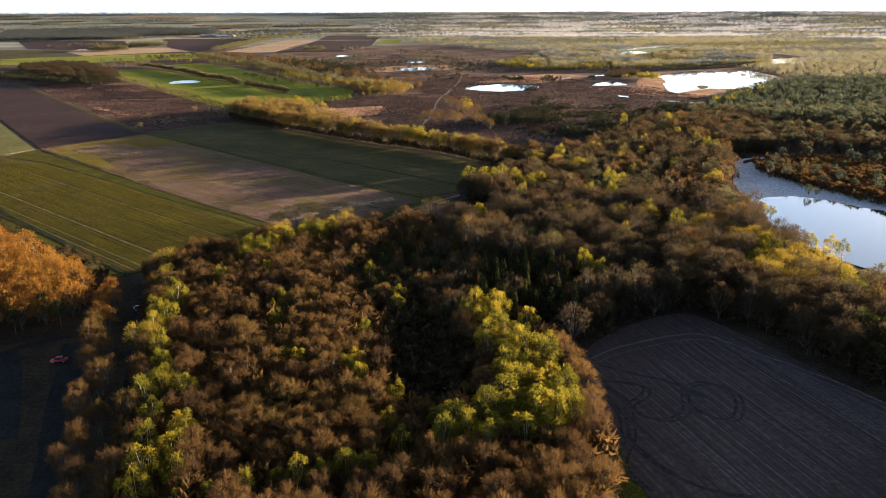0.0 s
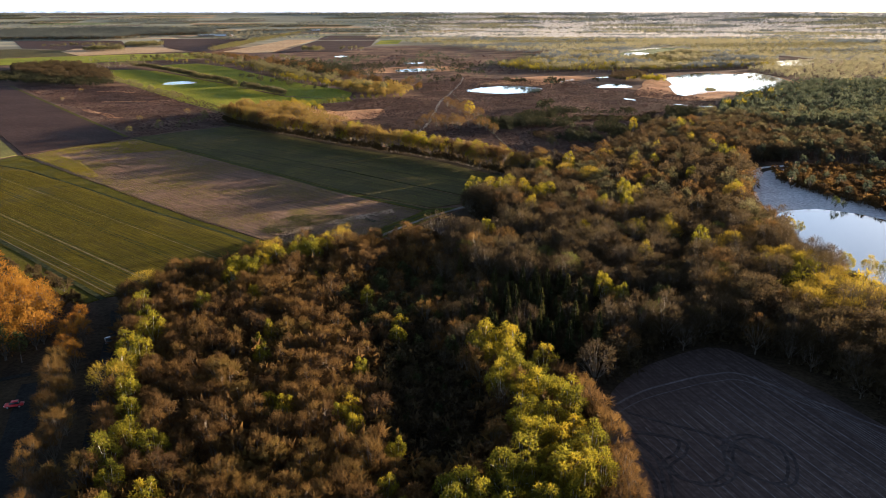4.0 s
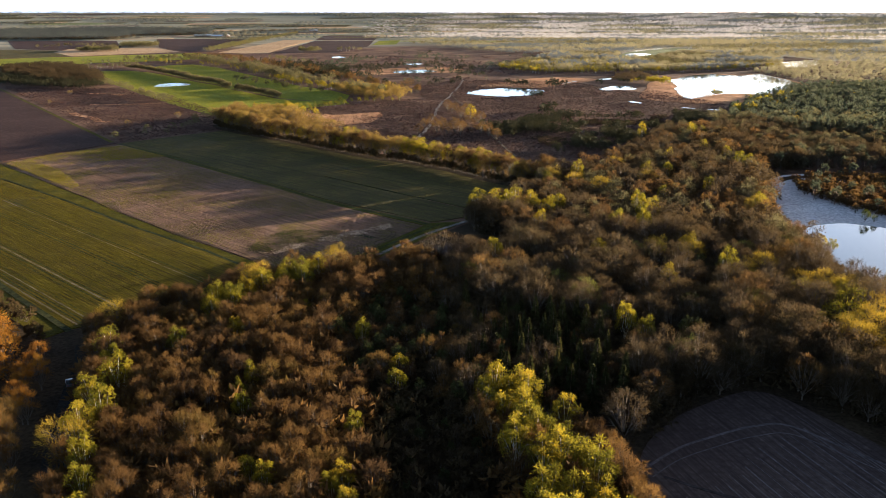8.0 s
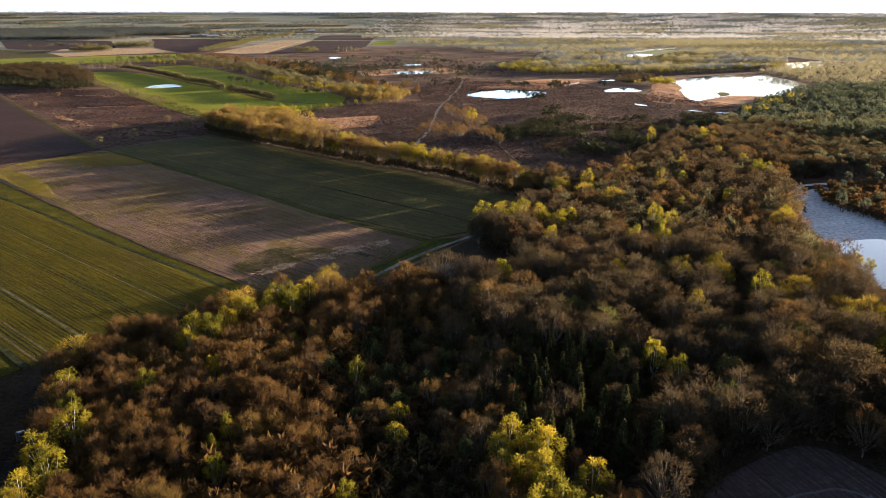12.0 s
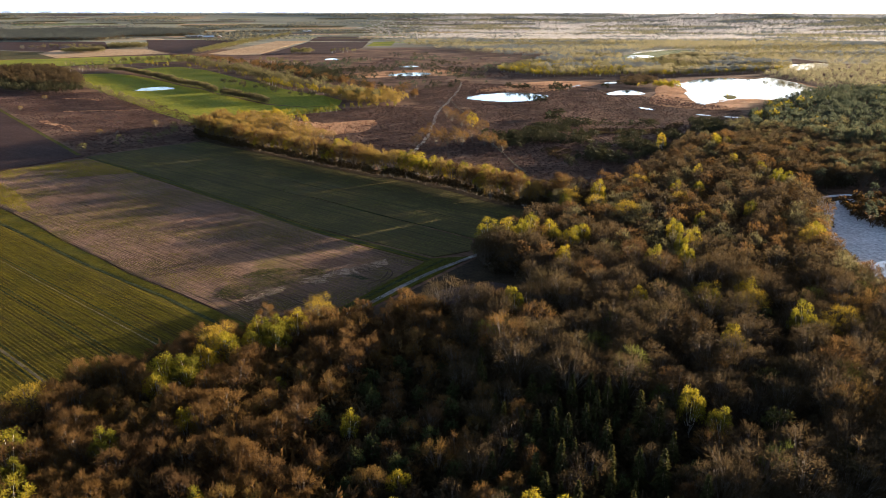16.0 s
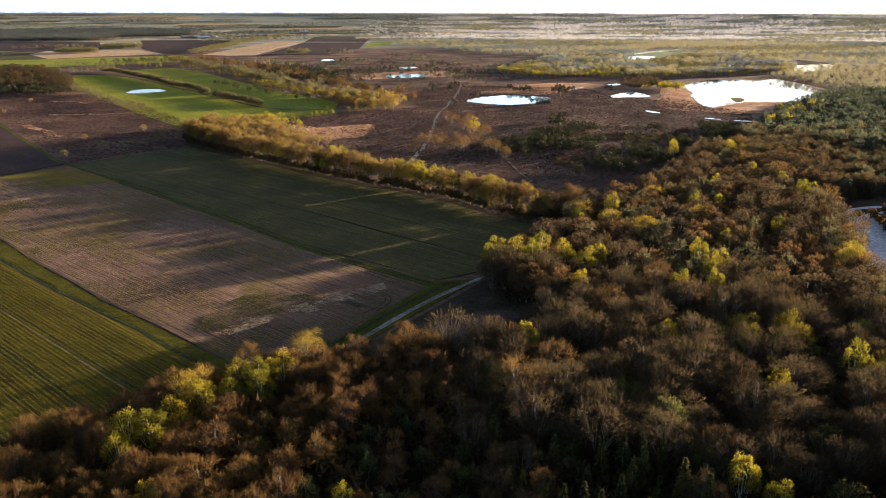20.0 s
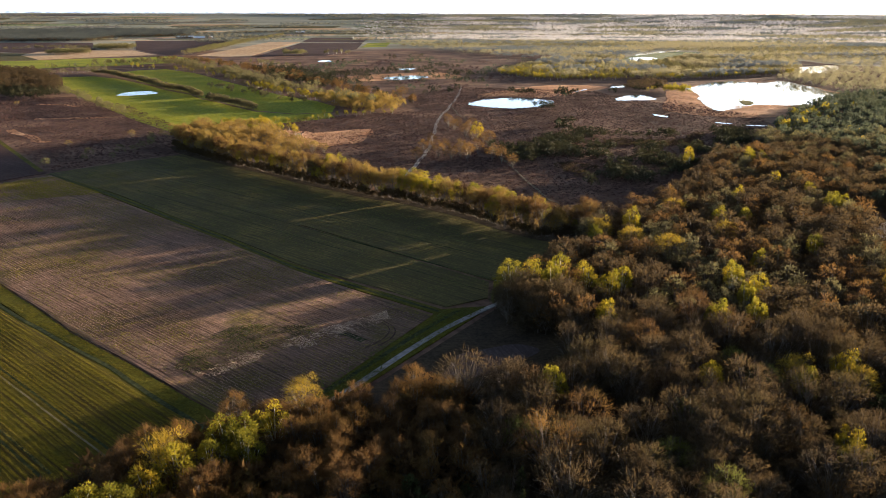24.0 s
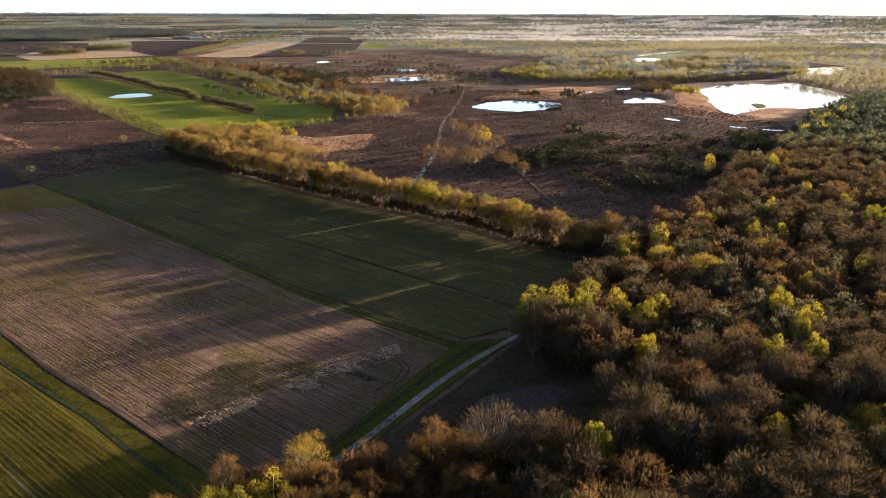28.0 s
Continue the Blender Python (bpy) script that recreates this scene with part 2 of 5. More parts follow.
M_JUNIPER = foliage("juniper_needles", [(0.015, 0.0155, 0.008), (0.027, 0.026, 0.012), (0.048, 0.043, 0.018)], 0.2)
M_BARK = bark("brown_bark", (0.095, 0.070, 0.048), (0.038, 0.028, 0.020))
M_BIRCH = bark("white_birch_bark", (0.45, 0.42, 0.36), (0.16, 0.13, 0.10), 1.6)
M_PINEBARK = bark("pine_bark", (0.24, 0.13, 0.07), (0.08, 0.05, 0.035))

# ---- building helpers ----
RNG = np.random.default_rng(7)


def ground_z(x, y):
    """Flat land, raised beyond 3.2 km so its wooded skyline fits the camera's horizon."""
    r = np.hypot(x, y)
    return 86.0 * np.clip((r - 3200.0) / 1750.0, 0, 1.02) ** 1.7


def mesh_of(name, V, F, mat, smooth=False):
    V, F = np.asarray(V, np.float32), np.asarray(F, np.int32)
    me = bpy.data.meshes.new(name)
    k = F.shape[1]
    me.vertices.add(len(V)), me.loops.add(F.size), me.polygons.add(len(F))
    me.vertices.foreach_set("co", V.ravel())
    me.loops.foreach_set("vertex_index", F.ravel())
    me.polygons.foreach_set("loop_start", np.arange(0, F.size, k, dtype=np.int32))
    if smooth:
        me.polygons.foreach_set("use_smooth", np.ones(len(F), bool))
    me.update(calc_edges=True)
    me.materials.append(mat)
    return me


def part(name, me, parent, label="", at=None):
    ob = new(name, me)
    ob.parent = parent
    if at is not None:
        ob.matrix_basis = at
    return tagged(ob, label) if label else ob


def bm_mesh(name, bm, mat, smooth=False):
    me = bpy.data.meshes.new(name)
    bmesh.ops.recalc_face_normals(bm, faces=bm.faces)
    bm.to_mesh(me)
    bm.free()
    me.materials.append(mat)
    for p in me.polygons:
        p.use_smooth = smooth
    return me


def curve_round(points, n=6, wobble=0.0, closed=True):
    """A smooth line through corner points (Catmull-Rom), with a little natural unevenness."""
    P = [Vector((*p, 0)) for p in points]
    out, k = [], len(P)
    for i in range(k if closed else k - 1):
        a, b, c, d = (P[(i + j) % k] if closed else P[min(max(i + j, 0), k - 1)] for j in (-1, 0, 1, 2))
        for s in range(n):
            t = s / n
            q = 0.5 * ((2 * b) + (c - a) * t + (2 * a - 5 * b + 4 * c - d) * t * t + (3 * b - a - 3 * c + d) * t ** 3)
            w = noise.noise_vector(q * 0.06) * wobble
            out.append((q.x + w.x, q.y + w.y))
    if not closed:
        out.append(tuple(points[-1]))
    return out


def slab(name, outline, mat, top=0.35, depth=0.6, label="", category="", edge=0.25):
    """A piece of land with a bevelled rim, its top a little above the sheet below."""
    bm = bmesh.new()
    vs = [bm.verts.new((x, y, ground_z(x, y) + top)) for x, y in outline]
    f = bm.faces.new(vs)
    if f.normal.z < 0:
        f.normal_update()
    ex = bmesh.ops.extrude_face_region(bm, geom=[f])
    for v in [g for g in ex["geom"] if isinstance(g, bmesh.types.BMVert)]:
        v.co.z -= depth
    bmesh.ops.triangulate(bm, faces=[g for g in bm.faces if len(g.verts) > 4])
    ob = new(name, bm_mesh(name, bm, mat))
    return tagged(ob, label, category, kind="structure")


def strip(name, line, width, mat, top=0.1, label="", category="", rough_edge=0.15):
    """A ribbon of land along a line: a track, verge or ditch."""
    line = [Vector(p) for p in line]
    left, right = [], []
    for i, p in enumerate(line):
        d = (line[min(i + 1, len(line) - 1)] - line[max(i - 1, 0)]).normalized()
        s = Vector((-d.y, d.x)) * width / 2
        j = 1 + rough_edge * noise.noise(Vector((p.x, p.y, 0)) * 0.13)
        left.append(p + s * j), right.append(p - s * (2 - j))
    bm = bmesh.new()
    a = [bm.verts.new((q.x, q.y, float(ground_z(q.x, q.y)) + top)) for q in left]
    b = [bm.verts.new((q.x, q.y, float(ground_z(q.x, q.y)) + top)) for q in right]
    a0 = [bm.verts.new((q.x, q.y, float(ground_z(q.x, q.y)) - 0.2)) for q in left]
    b0 = [bm.verts.new((q.x, q.y, float(ground_z(q.x, q.y)) - 0.2)) for q in right]
    for i in range(len(line) - 1):
        bm.faces.new((a[i], b[i], b[i + 1], a[i + 1]))
        bm.faces.new((a0[i], a[i], a[i + 1], a0[i + 1]))
        bm.faces.new((b[i], b0[i], b0[i + 1], b[i + 1]))
    return tagged(new(name, bm_mesh(name, bm, mat)), label, category, kind="structure")


def inside(outline, pts):
    """Which of the points lie inside the outline."""
    P = np.asarray(outline, float)
    x, y = pts[:, 0], pts[:, 1]
    hit = np.zeros(len(pts), bool)
    for (x0, y0), (x1, y1) in zip(P, np.roll(P, -1, 0)):
        c = (y0 > y) != (y1 > y)
        hit ^= c & (x < (x1 - x0) * (y - y0) / (y1 - y0 + 1e-12) + x0)
    return hit


def scatter(outline, spacing, holes=(), keep=1.0):
    """Uneven tree places inside an outline."""
    P = np.asarray(outline, float)
    (x0, y0), (x1, y1) = P.min(0), P.max(0)
    gx, gy = np.meshgrid(np.arange(x0, x1, spacing), np.arange(y0, y1, spacing * 0.866))
    gx = gx + (np.arange(gx.shape[0]) % 2)[:, None] * spacing / 2
    pts = np.stack([gx.ravel(), gy.ravel()], -1)
    pts += RNG.uniform(-0.38, 0.38, pts.shape) * spacing
    ok = inside(outline, pts) & (RNG.random(len(pts)) < keep)
    for h in holes:
        ok &= ~inside(h, pts)
    return pts[ok]


def along(line, step, spread=0.0):
    out = []
    for (x0, y0), (x1, y1) in zip(line, line[1:]):
        n = max(1, int(math.hypot(x1 - x0, y1 - y0) / step))
        for i in range(n):
            out.append((x0 + (x1 - x0) * i / n, y0 + (y1 - y0) * i / n))
    return np.array(out) + RNG.uniform(-1, 1, (len(out), 2)) * spread


# ---- trees ----
def tube(path, radii, sides):
    """A tapered branch along a path."""
    path = np.asarray(path, float)
    d = np.gradient(path, axis=0)
    d /= np.linalg.norm(d, axis=1)[:, None] + 1e-9
    ref = np.where(np.abs(d[:, 2:3]) > 0.9, [[1.0, 0, 0]], [[0, 0, 1.0]])
    u = np.cross(d, ref)
    u /= np.linalg.norm(u, axis=1)[:, None]
    w = np.cross(d, u)
    a = np.arange(sides) * 2 * np.pi / sides
    V = path[:, None] + (u[:, None] * np.cos(a)[None, :, None] + w[:, None] * np.sin(a)[None, :, None]) * np.asarray(radii)[:, None, None]
    F = []
    for i in range(len(path) - 1):
        for j in range(sides):
            p, q = i * sides + j, i * sides + (j + 1) % sides
            F += [(p, q, q + sides), (p, q + sides, p + sides)]
    return V.reshape(-1, 3), np.array(F)


def join(pieces):
    V, F, k = [], [], 0
    for v, f in pieces:
        V.append(v), F.append(f + k)
        k += len(v)
    return np.concatenate(V), np.concatenate(F)


def sprays(C, D, length, width, rng):
    """Slim triangles from C towards D: twigs, leaf sprays, needles."""
    side = np.cross(D, rng.normal(size=D.shape))
    side /= np.linalg.norm(side, axis=1)[:, None] + 1e-9
    V = np.stack([C - side * width[:, None] / 2, C + side * width[:, None] / 2, C + D * length[:, None]], 1)
    return V.reshape(-1, 3), np.arange(len(C) * 3).reshape(-1, 3)


def unit(v):
    return v / (np.linalg.norm(v, axis=-1, keepdims=True) + 1e-9)


def dome(k, rng, low=-0.15):
    """k spread-out directions over a dome."""
    i = np.arange(k) + 0.5
    z = low + (1 - low) * (1 - i / k)
    a = i * 2.399963 + rng.uniform(0, 6.28)
    r = np.sqrt(1 - np.clip(z, -1, 1) ** 2)
    return unit(np.stack([r * np.cos(a), r * np.sin(a), z], -1) + rng.normal(size=(k, 3)) * 0.13)


def broadleaf(rng, h, spread, fork, n, length, width, lobes=9, up=0.5, wood=2, lean=0.0, drop=0.0, buds=0):
    """Trunk with limbs and a crown of many sprays, gathered in lobes. Returns (wood, crown)."""
    R, cz = spread, h * (1 + fork) / 2
    Rz = h * (1 - fork) / 2
    dirs = dome(lobes, rng, -0.35)
    size = rng.uniform(0.36, 0.58, lobes)
    cen = np.stack([dirs[:, 0] * R * 0.62, dirs[:, 1] * R * 0.62, cz + dirs[:, 2] * Rz * 0.62], -1)
    cen *= 1 + rng.normal(size=(lobes, 1)) * 0.05
    t = rng.integers(0, lobes, n)
    d = unit(dirs[t] * 0.5 + rng.normal(size=(n, 3)) * 0.62 + [0, 0, up])
    base = cen[t] + d * (size[t] * rng.uniform(0.1, 0.75, n) ** 0.7)[:, None] * np.array([R, R, Rz])
    d2 = unit(d + rng.normal(size=(n, 3)) * 0.35 + [0, 0, -drop])
    crown = sprays(base, d2, length * rng.uniform(0.6, 1.3, n), width * rng.uniform(0.6, 1.4, n), rng)
    if buds:
        pick = rng.integers(0, n, buds)
        at = base[pick] + d2[pick] * (length * rng.uniform(0.5, 1.0, buds))[:, None] + rng.normal(size=(buds, 3)) * 0.1
        crown = join([crown, sprays(at, unit(rng.normal(size=(buds, 3))), rng.uniform(0.14, 0.30, buds), rng.uniform(0.08, 0.18, buds), rng)])
    top = np.array([lean, 0, h * fork * 1.15])
    pieces = [tube([(0, 0, -0.3), (lean * 0.3, 0, h * fork * 0.5), top, (lean, 0, cz + Rz * 0.4)], [h * 0.024, h * 0.019, h * 0.015, h * 0.004], 6 if wood > 1 else 4)]
    if wood:
        for i in range(lobes):
            mid = top * 0.45 + cen[i] * 0.55 + rng.normal(size=3) * 0.25 - [0, 0, 0.3]
            pieces.append(tube([top * rng.uniform(0.75, 1.1), mid, cen[i], cen[i] + dirs[i] * size[i] * R * 0.6], [h * 0.009, h * 0.006, h * 0.004, h * 0.0015], 3))
            if wood > 1:
                for _ in range(3):
                    e = cen[i] + unit(dirs[i] + rng.normal(size=3) * 0.8 + [0, 0, 0.4]) * size[i] * R * 0.75
                    pieces.append(tube([mid, (mid + e) / 2 + rng.normal(size=3) * 0.15, e], [h * 0.005, h * 0.003, h * 0.001], 3))
    return join(pieces), crown


def spruce(rng, h, spread, n, wood=1):
    z = h * (0.12 + 0.88 * rng.random(n) ** 1.25)
    a = rng.uniform(0, 6.283, n)
    r = spread * (1 - z / h) * rng.uniform(0.15, 0.85, n) * (0.85 + 0.25 * np.sin(z * 6))
    D = unit(np.stack([np.cos(a), np.sin(a), -0.35 + 0.7 * (z / h) ** 3], -1) + rng.normal(size=(n, 3)) * 0.15)
    crown = sprays(np.stack([r * np.cos(a), r * np.sin(a), z], -1), D, (0.5 + 0.35 * spread * (1 - z / h)) * rng.uniform(0.7, 1.3, n), 0.55 * rng.uniform(0.6, 1.3, n), rng)
    tip = sprays(np.array([[0, 0, h * 0.93]] * 3), unit(rng.normal(size=(3, 3)) * 0.1 + [0, 0, 1]), np.array([h * 0.09] * 3), np.array([0.3] * 3), rng)
    return tube([(0, 0, -0.3), (0, 0, h * 0.5), (0, 0, h * 0.97)], [h * 0.018, h * 0.012, 0.02], 5), join([crown, tip])


VARIANTS = {
    "broom": [broadleaf(np.random.default_rng(210 + i), 11.0, 3.1 + 0.4 * (i % 3), 0.13, 860, 1.3, 0.08, 12, 1.1, buds=620) for i in range(7)],
    "tuft": [broadleaf(np.random.default_rng(230 + i), 0.42, 1.1, 0.0, 16, 0.4, 0.45, 6, 0.3, wood=0) for i in range(4)],
    "sprig": [broadleaf(np.random.default_rng(250 + i), 0.30, 0.28, 0.0, 3, 0.28, 0.22, 3, 0.6, wood=0) for i in range(5)],
    "brush": [broadleaf(np.random.default_rng(270 + i), 3.0, 2.0, 0.0, 90, 0.8, 0.42, 7, 0.4, wood=0) for i in range(4)],
    "oak": [broadleaf(np.random.default_rng(10 + i), 10.8 + 0.7 * (i % 2), 5.0 + 0.4 * (i % 3), 0.12, 1100, 0.95, 0.095, 17, 0.5, buds=1100) for i in range(7)],
    "oak_mid": [broadleaf(np.random.default_rng(30 + i), 10.8, 4.6, 0.08, 620, 0.68, 0.26, 14, 0.45, wood=1) for i in range(6)],
    "oak_far": [broadleaf(np.random.default_rng(50 + i), 10.0, 4.2, 0.02, 170, 1.15, 0.62, 10, 0.4, wood=0) for i in range(5)],
    "birch": [broadleaf(np.random.default_rng(70 + i), 12.2, 3.5 + 0.4 * (i % 3), 0.11, 1900, 0.46, 0.25, 10 + i % 3, 0.3, wood=1, lean=0.4, drop=0.3) for i in range(6)],
    "sapling": [broadleaf(np.random.default_rng(290 + i), 12.0, 3.0, 0.06, 520, 0.75, 0.34, 12, 0.35, wood=0) for i in range(5)],
    "birch_far": [broadleaf(np.random.default_rng(90 + i), 11.0, 3.2, 0.04, 190, 0.95, 0.7, 10, 0.3, wood=0) for i in range(5)],
    "spruce": [spruce(np.random.default_rng(110 + i), 13.5, 3.1, 800) for i in range(4)],
    "pine": [broadleaf(np.random.default_rng(130 + i), 11.0, 3.1, 0.22, 420, 0.8, 0.42, 9, 0.35, wood=1) for i in range(5)],
    "pine_far": [broadleaf(np.random.default_rng(150 + i), 9.5, 3.4, 0.04, 140, 1.05, 0.75, 9, 0.3, wood=0) for i in range(5)],
    "juniper": [broadleaf(np.random.default_rng(310 + i), 3.3, 1.15, 0.0, 54, 0.62, 0.36, 8, 0.6, wood=0) for i in range(5)],
    "shrub": [broadleaf(np.random.default_rng(170 + i), 3.2, 1.7, 0.06, 260, 0.5, 0.28, 7, 0.3, wood=1) for i in range(4)],
    "dot_near": [broadleaf(np.random.default_rng(330 + i), 9.0, 5.2, 0.0, 84, 1.2, 0.95, 9, 0.35, wood=0) for i in range(8)],
    "dot": [broadleaf(np.random.default_rng(190 + i), 9.0, 5.2, 0.0, 36, 1.7, 1.4, 8, 0.35, wood=0) for i in range(8)],
}


def stuff_wood(name, kind, pts, mat, woodmat, label, category, size=(0.8, 1.2), stem=True):
    """Many trees that nobody counts: one mesh with two materials."""
    if not len(pts):
        return None
    var, VV, FF, MM, k = VARIANTS[kind], [], [], [], 0
    pick = RNG.integers(0, len(var), len(pts))
    for i, (x, y) in enumerate(pts):
        (wv, wf), (cv, cf) = var[pick[i]]
        v, f = (np.concatenate([wv, cv]), np.concatenate([wf, cf + len(wv)])) if stem else (cv, cf)
        s, a = RNG.uniform(*size), RNG.uniform(0, 6.283)
        c, q = math.cos(a), math.sin(a)
        sx = s * RNG.uniform(0.88, 1.15)
        VV.append(np.stack([(v[:, 0] * c - v[:, 1] * q) * sx + x, (v[:, 0] * q + v[:, 1] * c) * sx + y, v[:, 2] * s + ground_z(x, y)], -1))
        FF.append(f + k)
        MM.append(np.concatenate([np.ones(len(wf) if stem else 0, np.int32), np.zeros(len(cf), np.int32)]))
        k += len(v)
    me = mesh_of(name, np.concatenate(VV), np.concatenate(FF), mat, True)
    me.materials.append(woodmat)
    me.polygons.foreach_set("material_index", np.concatenate(MM))
    return tagged(new(name, me), label, category, kind="stuff")


def row_plants(name, kind, outline, way, row, step, mat, label, category, size, top, bare=-0.2, grain=0.03, seed=0.0, tidy=0.3):
    """Plants in drilled rows over a field, thinner where the soil is poor."""
    P = np.asarray(outline, float)
    u, v = np.array(way), np.array((-way[1], way[0]))
    a, b = P @ u, P @ v
    pts = []
    for r in np.arange(b.min(), b.max(), row):
        k = np.arange(a.min(), a.max(), step)
        k = k + RNG.uniform(-0.45, 0.45, len(k)) * step
        pts.append(k[:, None] * u + (r + RNG.uniform(-tidy, tidy, len(k)) * row)[:, None] * v)
    pts = np.concatenate(pts)
    pts = pts[inside(outline, pts)]
    c = np.array([noise.noise(Vector((x * grain, y * grain, seed))) + 0.5 * noise.noise(Vector((x * grain * 5, y * grain * 5, seed))) for x, y in pts])
    pts = pts[c + RNG.normal(size=len(pts)) * 0.15 > bare]
    var, n = VARIANTS[kind], len(pts)
    cv, cf = var[0][1]
    ang, sc = RNG.uniform(0, 6.283, n), RNG.uniform(*size, n)
    pick = RNG.integers(0, len(var), n)
    stack = np.stack([w[1][0] for w in var])[pick]
    ca, sa = np.cos(ang)[:, None], np.sin(ang)[:, None]
    V = np.stack([(stack[:, :, 0] * ca - stack[:, :, 1] * sa) * sc[:, None] + pts[:, :1], (stack[:, :, 0] * sa + stack[:, :, 1] * ca) * sc[:, None] + pts[:, 1:], stack[:, :, 2] * sc[:, None] + top], -1)
    F = cf[None] + (np.arange(n) * len(cv))[:, None, None]
    return tagged(new(name, mesh_of(name, V.reshape(-1, 3), F.reshape(-1, 3), mat)), label, category, kind="stuff")


TREE_DATA = {}


def tree(name, kind, x, y, size, mat, woodmat, label, category="tree", group="", slim=1.0):
    """One tree: an Empty at the foot, with trunk and crown under it; alike trees share their meshes."""
    i = int(RNG.integers(0, len(VARIANTS[kind])))
    key = (kind, i, mat.name, woodmat.name)
    if key not in TREE_DATA:
        (wv, wf), (cv, cf) = VARIANTS[kind][i]
        TREE_DATA[key] = (mesh_of(kind + "_trunk", wv, wf, woodmat, True), mesh_of(kind + "_crown", cv, cf, mat))
    root = tagged(new(name), label, category, group)
    root.matrix_basis = pose(x, y, 0.0, 0, 0, RNG.uniform(0, 360)) @ Matrix.Diagonal((slim * size * RNG.uniform(0.9, 1.12), slim * size * RNG.uniform(0.9, 1.12), size, 1))
    part("trunk", TREE_DATA[key][0], root), part("crown", TREE_DATA[key][1], root)
    return root


# ---- the land ----
def ground_sheet():
    rings = np.concatenate([[0.0], np.geomspace(40, 4960, 70)])
    n = 96
    a = np.arange(n) * 2 * np.pi / n
    X, Y = rings[:, None] * np.cos(a), rings[:, None] * np.sin(a)
    V = np.stack([X, Y, ground_z(X, Y)], -1).reshape(-1, 3)
    i, j = np.meshgrid(np.arange(len(rings) - 1), np.arange(n), indexing="ij")
    p, q = i * n + j, i * n + (j + 1) % n
    F = np.stack([p, p + n, q + n, q], -1).reshape(-1, 4)[n:]
    core = np.stack([np.zeros(n, int), n + np.arange(n), n + (np.arange(n) + 1) % n], -1)
    bm_me = mesh_of("ground", V, F, M_HEATH, True)
    inner = mesh_of("ground_core", V[: 2 * n], core, M_HEATH)
    bm = bmesh.new()
    bm.from_mesh(bm_me), bm.from_mesh(inner)
    bmesh.ops.remove_doubles(bm, verts=bm.verts, dist=0.01)
    bpy.data.meshes.remove(bm_me), bpy.data.meshes.remove(inner)
    tagged(new("ground", bm_mesh("ground", bm, M_HEATH)), "brown heather and dry grass land reaching the horizon", "ground", kind="structure")


ground_sheet()
U = Vector((-0.742, 0.670)).normalized()        # the way the furrows run
N = Vector((-U.y, U.x)) * -1                     # across the furrows
slab("wood_floor", [(-190, 110), (20, 60), (180, 100), (260, 240), (200, 480), (180, 600), (130, 570), (80, 505), (55, 465), (50, 445), (10, 384), (-36, 316), (-60, 306), (-114, 252), (-190, 320)], M_LITTER, 0.12, label="dark leaf litter under the trees", category="ground")
slab("field_crop", [(-113, 263), (-55, 302), (-66, 312), (-80, 324.5), (-96, 340), (-135, 373), (-180, 415), (-215, 446), (-250, 476), (-285, 497), (-340, 465)], M_CROP, 0.35, label="young green crop in rows with tractor tramlines", category="field")
slab("field_stubble", [(-50, 307), (-37, 331), (-11.5, 376.5), (-60, 420), (-96, 458.5), (-125, 487.5), (-175, 539), (-230, 594), (-258, 557), (-276, 524), (-268, 515), (-235.5, 484), (-216, 464), (-179, 428), (-162, 409.5), (-135, 384), (-118, 366.5), (-91, 343.5), (-74, 328), (-58, 314)], M_STUBBLE, 0.38, label="pale pinkish brown stubble field with green weeds", category="field")
slab("field_grass", [(-233, 599), (-217, 618), (-200, 637), (-173, 664), (-136, 630), (-110, 606), (-62, 560), (-23, 528), (7, 500), (27, 474), (40, 458), (46, 449), (9.5, 409.5), (-69, 484), (-70, 482.6), (8.5, 407.5), (7, 392), (-7, 384), (-61, 428), (-94, 463), (-123, 492), (-173, 545)], M_GRASSFIELD, 0.36, label="dull green grass field in long shade", category="field")
slab("field_plough", [(-236, 601), (-548, 1020), (-640, 1016), (-383, 672), (-279, 530), (-261, 560)], M_PLOUGH, 0.36, label="dark brown ploughed field", category="field")
slab("field_strip", [(-282, 528), (-385, 669), (-644, 1015), (-960, 960), (-360, 470), (-292, 506)], M_STRIP, 0.3, label="pale green strip of pasture with mown lines", category="field")
slab("field_harrowed", curve_round([(37, 188), (44, 203), (58, 215), (76, 222), (92, 198), (106, 165), (150, 80), (60, 60), (42, 120), (37, 150), (35, 170)], 4, 1.0), M_HARROW, 0.3, label="harrowed grey soil with tyre marks", category="field")
slab("field_margin", [(-2, 105), (30, 100), (41, 128), (38, 150), (20, 128)], M_VERGE, 0.22, label="dark grass margin beside the harrowed field", category="verge")
slab("verge", [(-54.5, 303.5), (-65.5, 313.3), (-79.5, 325.8), (-95.5, 341.3), (-134.5, 374.5), (-179.5, 416.5), (-214.5, 447.5), (-249.5, 477.5), (-286, 499), (-279, 526), (-275, 522), (-267.5, 513.5), (-235, 482.5), (-215.5, 462.5), (-178.5, 426.5), (-161.5, 408), (-134.5, 382.5), (-117.5, 365), (-90.5, 342), (-73.5, 326.5), (-57.5, 312.5), (-50, 306)], M_VERGE, 0.3, label="yellow-green grass verge between two fields", category="verge")
slab("verge_track", [(-50, 306), (-40, 313), (8, 385), (-9, 382), (-12.5, 375), (-37, 331)], M_VERGE, 0.24, label="grass verge along the farm track", category="verge")
# litter material darkens this grass verge in place of tree shade
slab("verge_wood", [(-119, 254), (-113, 262), (-56, 302), (-49, 296), (-104, 236)], M_LITTER, 0.2, label="verge between the crop and the wood, coloured dark for shade", category="verge")
